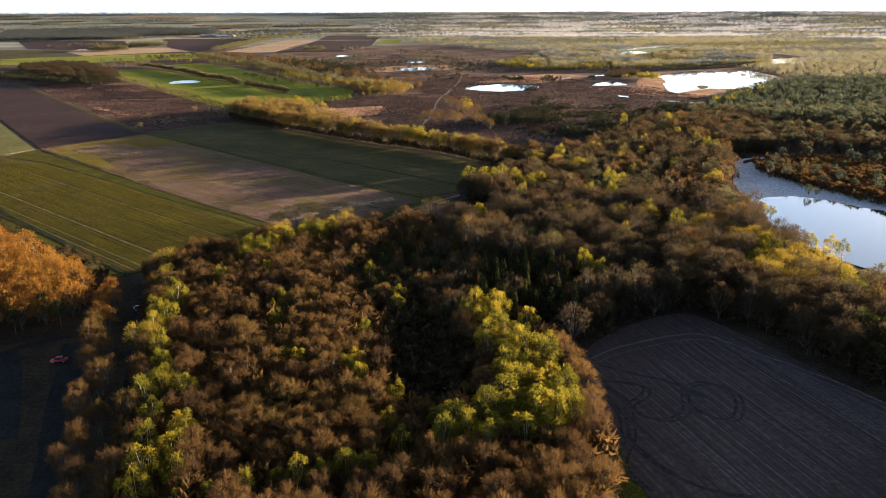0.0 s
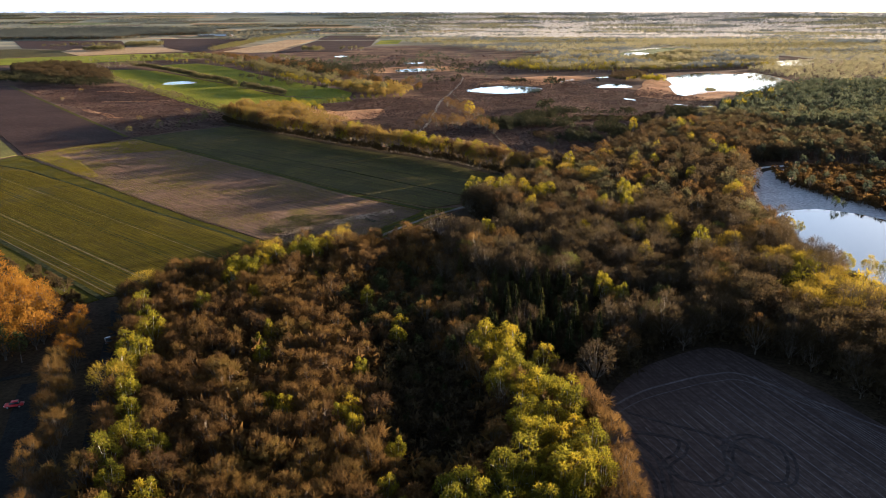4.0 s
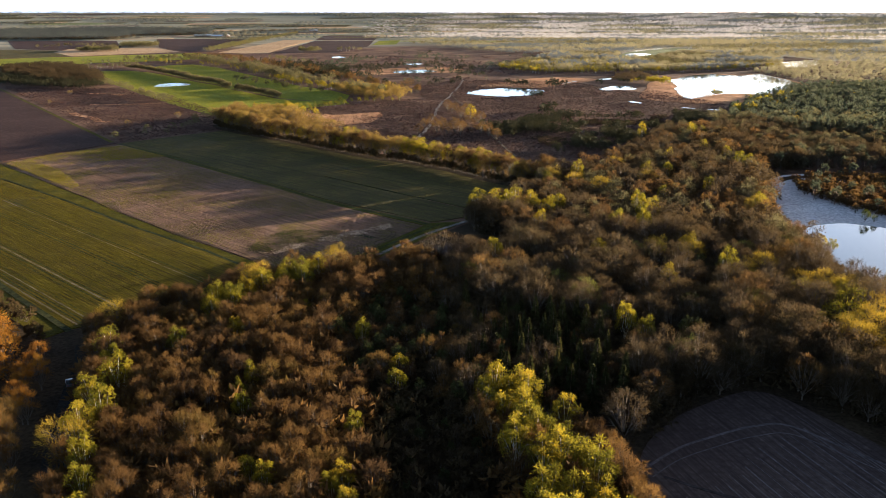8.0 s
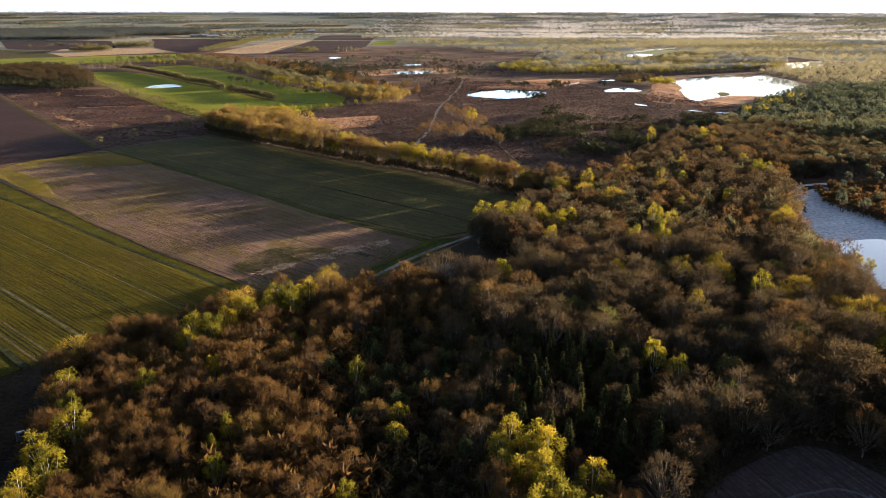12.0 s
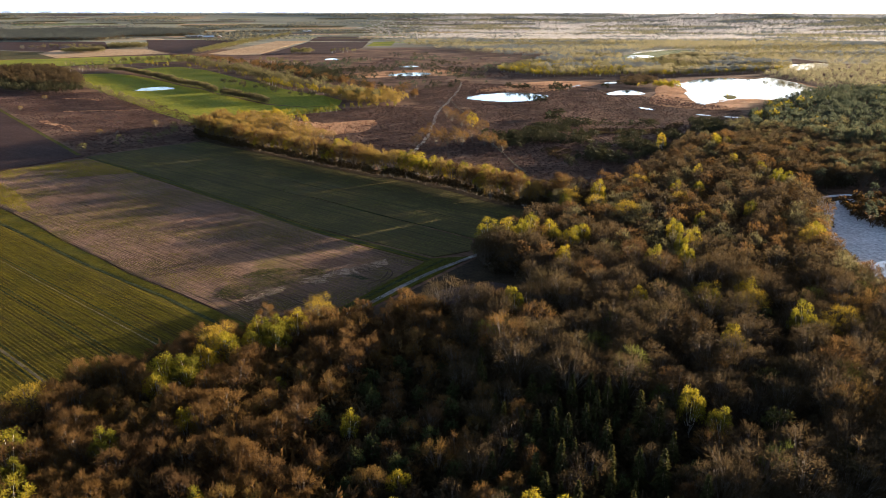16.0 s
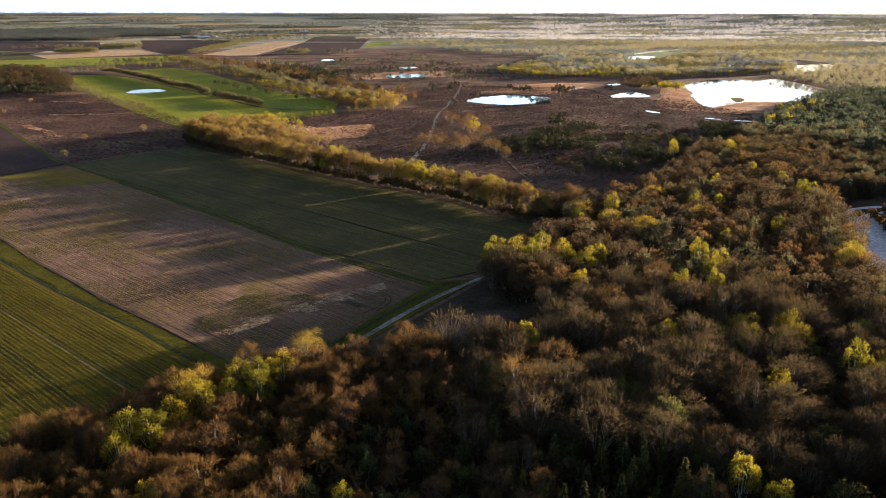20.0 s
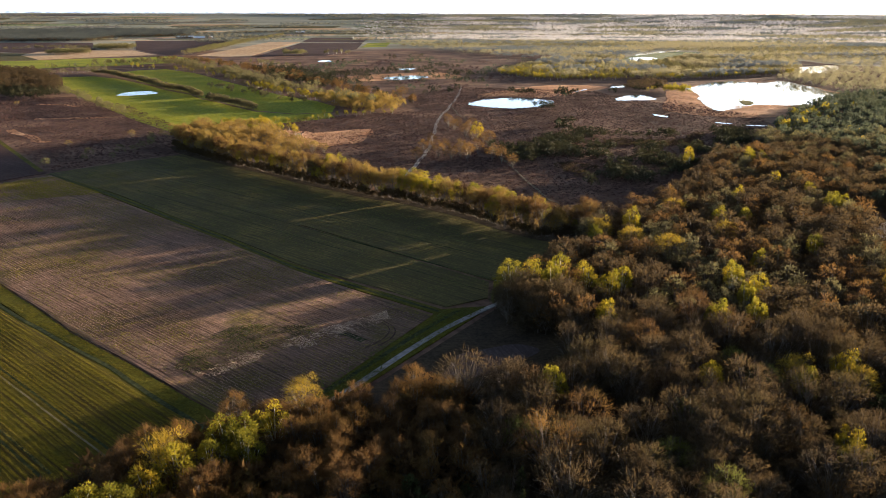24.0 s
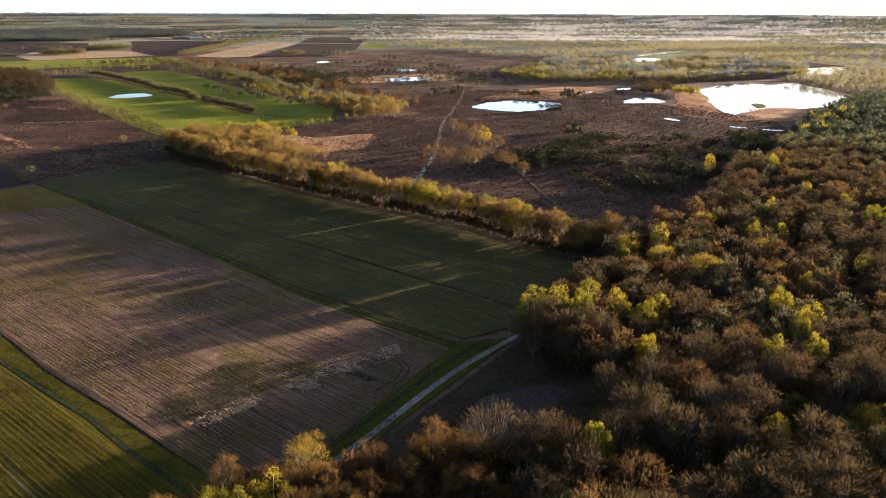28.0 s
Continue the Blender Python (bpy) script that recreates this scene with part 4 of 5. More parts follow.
RIGHTWOOD = [(34, 188), (38, 120), (60, 50), (200, 90), (200, 195), (152, 226), (140, 252), (136, 285), (137, 318), (141, 345), (143, 370), (150, 392), (163, 425), (172, 460), (184, 500), (215, 500), (250, 590), (228, 650), (190, 640), (158, 618), (138, 575), (116, 533), (84, 492), (64, 476), (54, 462), (46, 442), (10, 387), (-1, 370), (-7, 356), (4, 355), (26, 360), (30, 350), (14, 340), (-8, 336), (4, 262), (36, 264), (44, 232)]
left = thin(scatter(LEFTWOOD, 5.0, [SPRUCES, CLEARHOLE, TRACKHOLE]), special, 3.6)
right = thin(scatter(RIGHTWOOD, 7.8, [PLOUGHHOLE, SPRUCES, CLEARHOLE, TRACKHOLE]), special, 4.8)
lo = np.argsort(np.abs(left[:, 1] - 190) + 0.3 * np.abs(left[:, 0] + 25))
ro = np.argsort(np.maximum(right[:, 1] - 325, 0) + 0.7 * np.maximum(right[:, 0] - 85, 0))
# brush added as filler: darkens the gaps and blocks the low sun
stuff_wood("thicket", "brush", thin(scatter(RIGHTWOOD, 6.2, [PLOUGHHOLE, CLEARHOLE, TRACKHOLE]), special, 2.5), M_BRUSH, M_BARK, "dense filler brush between the trees, coloured dark for shade", "scrub", (1.5, 2.3), stem=False)
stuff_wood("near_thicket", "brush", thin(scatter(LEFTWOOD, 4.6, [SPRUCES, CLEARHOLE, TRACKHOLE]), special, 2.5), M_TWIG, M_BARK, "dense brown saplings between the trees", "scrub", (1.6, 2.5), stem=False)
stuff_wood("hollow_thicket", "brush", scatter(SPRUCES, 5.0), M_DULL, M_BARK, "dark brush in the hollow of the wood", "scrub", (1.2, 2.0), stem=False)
# more dark filler brush, added to stop sun streaks through the woods
stuff_wood("understory", "brush", np.concatenate([scatter(RIGHTWOOD, 7.0, [PLOUGHHOLE, CLEARHOLE, TRACKHOLE]), scatter(LEFTWOOD, 8.0, [CLEARHOLE, TRACKHOLE]), along([(40, 200), (60, 222), (80, 228), (98, 200), (112, 165), (140, 110)], 2.0, 2.5) + [3, 3], along([(152, 228), (140, 256), (138, 290), (139, 320), (143, 350), (147, 385)], 1.6, 2.5), along([(84, 236), (106, 208), (120, 175), (150, 115)], 1.5, 5)]), M_BRUSH, M_BARK, "filler brush under the trees, coloured dark for shade", "scrub", (0.7, 1.7), stem=False)
for x, y in left[lo[:290]]:
    tree("bare_tree", "broom", x, y, RNG.uniform(0.6, 0.98), M_TWIG, M_BARK, "bare brown broadleaf tree with upright budding twigs", group="bare trees of the near wood")
stuff_wood("wood_edge", "broom", left[lo[290:]], M_TWIG, M_BARK, "brown budding trees filling the wood", "wood", (0.6, 1.05))
# brighter twigs kept rare on these near oaks, to suggest shade by colour
for k, (x, y) in enumerate(right[ro[:280]]):
    if k % 19 == 4:
        tree("ash_tree", "oak", x, y, RNG.uniform(0.7, 1.1), M_OLIVE, M_BARK, "olive green tree among brown oaks", group="olive trees")
    elif k % 29 == 11:
        tree("pine_tree", "pine", x, y, RNG.uniform(0.8, 1.05), M_NEEDLE, M_PINEBARK, "dark pine among brown oaks", group="pines of the wood")
    elif k % 12 == 2:
        tree("oak_tree", "oak", x, y, RNG.uniform(0.8, 1.35), M_TWIG, M_BARK, "round-crowned reddish brown oak with opening buds", group="oaks of the far wood")
    else:
        tree("oak_tree", "oak", x, y, RNG.uniform(0.75, 1.35), M_DULL, M_BARK, "round-crowned brown oak with opening buds", group="oaks of the far wood")
far_oaks = right[ro[280:]]
tone = RNG.random(len(far_oaks)) + 0.5 * np.array([noise.noise(Vector((x * 0.03, y * 0.03, 12.0))) for x, y in far_oaks])
stuff_wood("oak_wood", "oak_mid", far_oaks[tone < 0.5], M_DULL, M_BARK, "dense wood of dull brown budding oaks", "wood", (0.75, 1.35))
stuff_wood("reddish_oak_wood", "oak_mid", far_oaks[(tone >= 0.5) & (tone < 0.78)], M_TWIG, M_BARK, "reddish brown budding oaks in the wood", "wood", (0.75, 1.3))
stuff_wood("olive_oak_wood", "oak_mid", far_oaks[tone >= 0.78], M_HEDGE, M_BARK, "olive brown budding trees in the wood", "wood", (0.7, 1.2))
for x, y in LEFT_EDGE + TRACK_SIDE + YELLOW + CORNER:
    tree("birch_tree", "birch", x, y, RNG.uniform(0.8, 1.0) + (0.25 if y > 360 else 0.1 if y > 260 else 0), M_LEAF, M_BIRCH, "birch tree with fresh yellow-green leaves", group="birches")
for x, y in BOTTOM:
    tree("birch_tree", "birch", x, y, RNG.uniform(0.62, 0.8), M_LEAF, M_BIRCH, "slim young birch with fresh yellow-green leaves", group="birches", slim=0.85)
for x, y in LAKEGREEN:
    tree("lime_tree", "oak_mid", x, y, RNG.uniform(0.95, 1.2), M_LEAF, M_BARK, "broad tree with yellow-green leaves near the lake", group="lake trees")
for x, y in [(22, 208), (27, 198), (31, 189), (33, 180), (34, 170), (35, 160), (29, 194), (25, 203)]:
    tree("bare_tree", "broom", x, y, RNG.uniform(0.7, 0.9), M_TWIG, M_BARK, "brown budding tree at the edge of the harrowed field", group="bare trees of the near wood")
stuff_wood("field_edge_brush", "sapling", along([(40, 206), (50, 214), (62, 224), (82, 231), (99, 205), (113, 170), (150, 92)], 1.7, 1.3), M_DULL, M_BARK, "low brown brush along the harrowed field", "scrub", (0.5, 0.95))
# thicket added to block low sun and shade the crop's near end
stuff_wood("edge_thicket", "sapling", np.concatenate([along([(-104, 256), (-84, 272), (-62, 290), (-40, 306)], 2.2, 2), along([(-100, 250), (-80, 265), (-58, 283), (-38, 298)], 2.6, 2)]), M_DULL, M_BARK, "brown thicket added along the crop field to block the sun", "scrub", (0.45, 0.8))
# extra tall rows, added to keep sun streaks off the harrowed field
stuff_wood("field_screen", "oak_mid", np.concatenate([along([(66, 226), (84, 232), (102, 208), (116, 174), (150, 108)], 4.5, 2) + [3, 3], along([(84, 240), (110, 212), (126, 178), (160, 112)], 5, 3) + [6, 6]]), M_DULL, M_BARK, "tall brown trees added to screen the harrowed field from sun", "wood", (1.0, 1.35))
for x, y in scatter([(16, 386), (10, 366), (22, 360), (34, 372), (24, 386)], 5.2):
    tree("oak_tree", "oak", x, y, RNG.uniform(0.95, 1.2), M_DULL, M_BARK, "brown oak beside the farm track", group="oaks of the far wood")
for x, y in SHORE:
    tree("birch_tree", "birch", x, y, RNG.uniform(0.5, 0.75), M_LEAF, M_BIRCH, "low birch with yellow-green leaves on the lake shore", group="birches")
for x, y in SINGLE:
    tree("birch_tree", "birch", x, y, RNG.uniform(0.92, 1.2), M_LEAF, M_BIRCH, "birch with bright yellow-green leaves among brown oaks", group="birches", slim=0.8)
for x, y in ORANGE:
    tree("maple_tree", "oak", x, y, RNG.uniform(0.95, 1.2), M_GOLD, M_BARK, "broad tree with golden buds in low sun", group="golden trees")
STAND = scatter([(12, 248), (16, 264), (26, 269), (39, 264), (45, 241), (43, 216), (34, 205), (21, 206), (12, 219)], 7.5)
for x, y in STAND:
    tree("spruce_tree", "spruce", x, y, RNG.uniform(0.6, 0.95), M_NEEDLE, M_PINEBARK, "dark green spruce with a pointed top", group="spruces of the wood")
# trees kept low and dark-coloured here to deepen the hollow's shade
for k, (x, y) in enumerate(thin(scatter(SPRUCES, 5.2), special + STAND.tolist(), 3.2)):
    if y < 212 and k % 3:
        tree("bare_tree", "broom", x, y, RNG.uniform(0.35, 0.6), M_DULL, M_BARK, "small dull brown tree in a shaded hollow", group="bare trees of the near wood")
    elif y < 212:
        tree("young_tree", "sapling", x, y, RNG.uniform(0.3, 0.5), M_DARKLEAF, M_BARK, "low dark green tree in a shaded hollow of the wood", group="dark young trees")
    elif x > 4 and k % 3 == 1:
        tree("spruce_tree", "spruce", x, y, RNG.uniform(0.6, 0.85), M_NEEDLE, M_PINEBARK, "dark green spruce with a pointed top", group="spruces of the wood")
    elif x > -6 and k % 3 == 0:
        tree("oak_tree", "oak", x, y, RNG.uniform(0.6, 0.9), M_DULL, M_BARK, "dull brown oak among dark spruces", group="oaks of the far wood")
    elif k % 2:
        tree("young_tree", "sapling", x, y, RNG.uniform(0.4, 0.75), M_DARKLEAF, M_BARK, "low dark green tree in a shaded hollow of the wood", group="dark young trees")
    else:
        tree("bare_tree", "broom", x, y, RNG.uniform(0.5, 0.85), M_TWIG, M_BARK, "brown budding tree among dark young trees", group="bare trees of the near wood")
ROWLINE = [(-188, 692), (-173, 666), (-140, 632), (-115, 608), (-90, 583), (-68, 562), (-40, 537), (-27, 529), (3, 501), (23, 475), (38, 460), (49, 464), (60, 472)]
strip("belt_floor", curve_round([(x + 2, y + 3) for x, y in ROWLINE], 3, 0.3, False), 15, M_LITTER, 0.42, "dark leaf litter under the belt trees", "ground")
BELTGREEN = [(-25, 534), (-22, 529), (-17, 527), (-12, 520), (-15, 524), (-69, 586), (-66, 582), (24, 487), (-45, 556), (-66, 575), (-28, 548), (-19, 540), (-8, 530), (8, 508), (20, 495), (36, 478), (28, 476), (-62, 580), (-143, 765), (23, 717), (-90, 600)]
for x, y in thin(along(ROWLINE, 3.6, 1.6) + [1, 3], BELTGREEN, 3):
    tree("belt_tree", "broom", x, y, RNG.uniform(0.85, 1.5), M_BELT if RNG.random() < 0.5 else M_TWIG, M_BARK, "brown budding tree in the belt along the field", group="trees of the field belt")
stuff_wood("belt_back", "broom", np.concatenate([along(ROWLINE, 6.0, 3) + [4, 8], scatter([(-195, 700), (-185, 745), (-120, 700), (-140, 650)], 8)]), M_BELT, M_BARK, "back rows of the brown tree belt", "tree belt", (1.0, 1.4))
stuff_wood("belt_brush", "shrub", np.concatenate([along(ROWLINE, 1.5, 2.0) + [0, 1.5], along([(-118, 255), (-205, 330)], 4, 3), along([(-60, 306), (-38, 316)], 2.5, 2)]), M_DULL, M_BARK, "low brush under the belt trees", "scrub", (0.9, 1.9))
for x, y in along(ROWLINE[1:], 7, 4) + [1.5, 3]:
    tree("aspen_tree", "birch", x, y, RNG.uniform(0.6, 1.15), M_BELT if RNG.random() < 0.6 else M_LEAF, M_BARK, "aspen with opening yellow-green leaves in the tree belt", group="aspens of the field belt")
stuff_wood("belt_end", "oak_mid", scatter([(-212, 745), (-190, 765), (-145, 788), (-120, 728), (-80, 660), (-110, 640), (-150, 660), (-190, 700)], 8), M_BELT, M_BARK, "brown trees at the end of the belt", "tree belt", (0.6, 1.0))
stuff_wood("belt_end_birches", "birch_far", scatter([(-195, 740), (-180, 800), (-120, 790), (-110, 740)], 13), M_LEAF, M_BIRCH, "yellow-green birches at the end of the belt", "tree belt", (0.5, 0.85))
for x, y in BELTGREEN:
    tree("birch_tree", "birch", x, y, RNG.uniform(1.0, 1.3), M_LEAF, M_BARK, "birch with yellow-green leaves in the tree belt", group="birches")
stuff_wood("orange_wood", "oak_mid", scatter([(-204, 318), (-160, 281), (-120, 246), (-114, 236), (-113, 222), (-122, 208), (-150, 196), (-215, 220), (-235, 290)], 5.8), M_ORANGE, M_BARK, "wood of orange budding trees in low sun", "wood", (0.75, 1.15))
for x, y in along([(-107, 232), (-103, 222), (-99, 206), (-95, 192), (-87, 175), (-82, 160), (-76, 142), (-68, 118)], 3.4, 2.8):
    tree("roadside_tree", "broom", x, y, RNG.uniform(0.7, 0.95), M_ORANGE if y > 205 else M_TWIG, M_BARK, "budding tree between the road and the car park", group="roadside trees")
for x, y in [(-120, 215), (-126, 209), (-132, 200), (-138, 192), (-115, 214), (-124, 190), (-128, 182), (-122, 168), (-116, 156), (-110, 142), (-102, 128), (-130, 172), (-112, 166)]:
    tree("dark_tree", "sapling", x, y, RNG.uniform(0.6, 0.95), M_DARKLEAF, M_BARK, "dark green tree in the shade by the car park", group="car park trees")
pines = scatter([(274, 782), (341, 882), (448, 1012), (600, 1050), (700, 900), (480, 620), (360, 560), (300, 580), (262, 640), (238, 690), (250, 730)], 8.0)
close = (pines[:, 1] < 660) & (pines[:, 0] < 400)
stuff_wood("pine_wood", "pine", pines[close], M_PINE, M_PINEBARK, "dark green pine wood beside the lake", "wood", (0.7, 1.45))
stuff_wood("pine_wood_far", "pine_far", pines[~close], M_PINE, M_PINEBARK, "dark green pine wood beyond the lake", "wood", (0.6, 1.35))
stuff_wood("pine_wood_oaks", "oak_mid", scatter([(225, 720), (205, 610), (230, 520), (330, 492), (470, 640), (400, 720), (300, 720)], 12), M_HEDGE, M_BARK, "olive brown trees among the pines", "wood", (0.7, 1.2))
stuff_wood("pine_edge_birches", "birch_far", np.array([(304, 820), (301, 800), (325, 834), (349, 856), (266, 763), (263, 746), (371, 879), (320, 809), (283, 757), (392, 887), (310, 812), (332, 842), (275, 752)], float), M_LEAF, M_BIRCH, "golden green birches at the edge of the pine wood", "wood", (0.8, 1.2))
stuff_wood("pine_birches", "birch_far", scatter([(274, 782), (341, 882), (448, 1012), (600, 1050), (500, 700), (262, 560)], 38), M_LEAF, M_BIRCH, "yellow-green birches among the pines", "wood", (0.4, 0.85))
stuff_wood("lake_oaks", "oak_mid", scatter([(186, 500), (215, 500), (262, 490), (400, 480), (480, 610), (360, 590), (300, 620), (262, 670), (225, 700), (196, 600), (190, 560)], 8.2, keep=0.8), M_DULL, M_BARK, "brown oaks between the lake and the pines", "wood", (0.7, 1.2))
stuff_wood("lake_brush", "sapling", np.concatenate([along([(188, 496), (215, 498), (262, 488), (330, 484), (400, 478)], 3.2, 2.5), along([(176, 478), (184, 500), (186, 540)], 4, 3)]), M_DULL, M_BARK, "brown brush at the foot of the lake wood", "scrub", (0.3, 0.6))
stuff_wood("lake_pines", "pine", scatter([(190, 505), (262, 488), (330, 488), (345, 560), (300, 600), (262, 640), (240, 585)], 14, keep=0.7), M_PINE, M_PINEBARK, "dark pines between the lake and the oaks", "pines", (0.7, 1.15))
stuff_wood("beach_pines", "pine", scatter([(186, 448), (178, 428), (184, 414), (196, 400), (206, 384), (216, 368), (245, 345), (300, 370), (290, 480), (225, 490), (206, 470)], 10.5, keep=0.45), M_PINE, M_PINEBARK, "dark pines on the sand by the lake", "pines", (0.45, 0.9))
stuff_wood("beach_oaks", "oak_mid", np.concatenate([scatter([(186, 448), (182, 424), (196, 404), (216, 374), (245, 350), (300, 370), (290, 480), (215, 486)], 11, keep=0.7), along([(192, 398), (204, 386), (214, 370), (230, 352)], 7, 3)]), M_TWIG, M_BARK, "brown low oaks on the sand", "scrub", (0.3, 0.65))
stuff_wood("beach_scrub", "shrub", scatter([(184, 437), (189, 412), (196, 398), (206, 368), (213, 353), (235, 340), (285, 350), (285, 470), (225, 480), (192, 470)], 3.3, keep=0.85), M_TWIG, M_BARK, "brown scrub on the sand", "scrub", (0.6, 1.8))
slab("scrub_floor", curve_round([(183, 462), (170, 440), (170, 412), (182, 396), (194, 378), (204, 356), (235, 335), (285, 350), (285, 470), (225, 480), (196, 476)], 4, 1), M_SAND, 0.2, label="pale sandy ground under the lake scrub", category="ground")
for x, y, size in ((187, 383, 0.5), (190, 381, 0.35), (204, 366, 0.3)):
    tree("shore_bush", "birch", x, y, size, M_OLIVE, M_BARK, "olive bush on the lake shore", "bush", "shore bushes")
jp = scatter([(20, 700), (60, 690), (95, 760), (150, 730), (225, 760), (255, 720), (215, 640), (170, 610), (104, 560), (75, 560), (60, 620), (25, 650)], 3.3)
jc = np.array([noise.noise(Vector((x * 0.035, y * 0.022, 5.0))) for x, y in jp])
stuff_wood("juniper_scrub", "juniper", jp[jc + RNG.normal(size=len(jc)) * 0.10 > 0.09], M_JUNIPER, M_BARK, "dark juniper bushes on the heath", "scrub", (0.7, 2.3), stem=False)
stuff_wood("heath_shrubs", "brush", jp[(jc < -0.32)], M_DULL, M_BARK, "low brown shrubs on the heath", "scrub", (0.3, 0.8), stem=False)
for x, y in [(11, 783), (22, 774), (25, 733), (15, 733), (-2, 656), (8, 646), (-12, 665), (20, 655), (28, 637), (-16, 676), (27, 704), (18, 760), (4, 790), (2, 640), (-6, 648), (14, 660), (33, 628), (30, 690), (20, 720), (8, 770), (-20, 640), (38, 612), (12, 636), (-10, 690)]:
    tree("heath_bush", "oak_mid", x, y, RNG.uniform(0.7, 1.15), M_TWIG, M_BARK, "low brown bare bush on the heath", "bush", "heath bushes")
for x, y in [(90, 1054), (97, 1050), (104, 1056), (134, 1034), (141, 1028), (147, 1038), (154, 1042), (96, 931), (103, 935), (110, 939), (97, 797), (104, 794), (106, 1051), (142, 1064), (148, 1072), (99, 902), (106, 908), (236, 1087), (246, 1092), (271, 1110), (262, 1104), (92, 763), (98, 768), (84, 1064), (203, 1064), (13, 1065), (50, 1315)]:
    tree("pond_bush", "shrub", x, y, RNG.uniform(1.7, 2.7), M_JUNIPER, M_BARK, "dark round bush by the heath pond", "bush", "pond bushes", 1.2)
for x, y in [(97, 1059), (134, 1059), (146, 1098), (92, 929), (100, 938), (135, 1000), (92, 774), (-30, 1090), (-50, 1075), (60, 1120)]:
    tree("heath_pine", "pine", x, y, RNG.uniform(0.55, 0.8), M_PINE, M_PINEBARK, "lone dark pine on the heath", "tree", "heath pines")
stuff_wood("pond_brush", "oak_far", scatter([(226, 1110), (238, 1090), (268, 1098), (282, 1120), (306, 1205), (287, 1232), (250, 1180)], 9, [POND[1][1]]), M_DULL, M_BARK, "brown brush beside the large pond", "scrub", (0.45, 0.85))
stuff_wood("pond_shore_willows", "birch_far", scatter([(266, 1066), (282, 1058), (296, 1060), (298, 1088), (290, 1112), (276, 1112)], 6.5, [POND[1][1]]), M_LEAF, M_BARK, "yellow-green willows on the shore of the large pond", "willows", (0.5, 0.95))
stuff_wood("pond_willows", "birch_far", np.array([(248, 1079), (256, 1090), (267, 1079), (262, 1100), (280, 1110), (296, 1150), (272, 1120), (312, 962), (318, 966)]), M_LEAF, M_BARK, "yellow-green willows by the pond", "willows", (0.4, 0.75))
heath = scatter([(-20, 600), (48, 480), (80, 480), (170, 590), (250, 720), (290, 850), (215, 1000), (180, 1100), (20, 1150), (-40, 1020), (-20, 900), (-120, 850), (-150, 780), (-135, 690), (-60, 600)], 3.0, [c for _, c in POND], keep=0.8)
stuff_wood("heather", "tuft", heath, M_HEATHER, M_BARK, "brown heather tussocks", "heather", (0.5, 1.4), stem=False)
stuff_wood("shore_heather", "tuft", scatter([(216, 910), (250, 1010), (262, 965), (268, 900), (300, 862), (234, 869)], 5, keep=0.7), M_HEATHER, M_BARK, "brown heather tussocks on the dry shore", "heather", (0.8, 2.0), stem=False)
for line in ([(-411, 956), (-385, 950), (-362, 938)], [(-357, 840), (-331, 846), (-301, 850)], [(-350, 775), (-320, 745), (-288, 712)]):
    strip("dry_grass_streak", curve_round(line, 6, 3, False), 7, M_REED, 0.14, "pale orange streak of dry grass on the heath", "grass", 0.9)
for x, y in [(-401, 844), (-423, 937), (-235, 735), (-262, 690)]:
    tree("heath_bush", "oak", x, y, RNG.uniform(0.4, 0.6), M_BELT, M_BARK, "small golden brown bush on the heath", "bush", "heath bushes")
stuff_wood("heather_left", "tuft", scatter([(-545, 1024), (-412, 1020), (-318, 950), (-204, 770), (-185, 700), (-180, 665), (-234, 604)], 3.4, keep=0.8), M_HEATHER, M_BARK, "brown heather tussocks", "heather", (0.5, 1.5), stem=False)
fb = scatter([(-250, 1200), (-60, 1080), (60, 1130), (120, 1240), (110, 1400), (200, 1700), (-60, 1760), (-300, 1560)], 13, [POND[5][1]], keep=0.8)
fc = np.array([noise.noise(Vector((x * 0.014, y * 0.009, 2.0))) for x, y in fb])
stuff_wood("heath_scrub_far", "brush", fb[fc < -0.2], M_HEATHER, M_BARK, "dark heather clumps on the far heath", "scrub", (0.4, 1.2), stem=False)
stuff_wood("heath_pines_clumps", "oak_far", fb[fc > 0.18], M_PINE, M_BARK, "dark pine clumps on the far heath", "pines", (0.35, 0.8))
stuff_wood("meadow_hedge", "shrub", np.concatenate([along([(-527, 1370), (-501, 1359), (-448, 1287), (-381, 1197), (-334, 1120), (-295, 1079), (-265, 1022)], 1.7, 4), along([(-250, 999), (-211, 949), (-180, 905)], 1.9, 4), along([(-285, 1140), (-240, 1090), (-170, 1000), (-130, 950)], 14, 9)]), M_HEDGE, M_BARK, "olive brown hedge between meadows", "hedge", (1.2, 2.6))
stuff_wood("meadow_hedge_trees", "oak_far", along([(-530, 1375), (-501, 1362), (-448, 1290), (-381, 1199), (-334, 1122)], 9, 6), M_HEDGE, M_BARK, "olive trees in the meadow hedge", "hedge", (0.5, 0.9))
stuff_wood("heath_hedge", "oak_far", np.concatenate([along([(-447, 1085), (-387, 1006), (-340, 934), (-286, 866)], 3.6, 5), along([(-235, 620), (-215, 660), (-205, 740)], 9, 8)]), M_HEDGE, M_BARK, "brown trees between heath and meadow", "tree belt", (0.45, 0.85))
stuff_wood("left_wood", "oak_far", scatter([(-720, 1335), (-690, 1420), (-631, 1395), (-498, 1200), (-440, 1075), (-520, 1080), (-640, 1200)], 8.5), M_DULL, M_BARK, "brown budding wood", "wood", (0.65, 1.2))
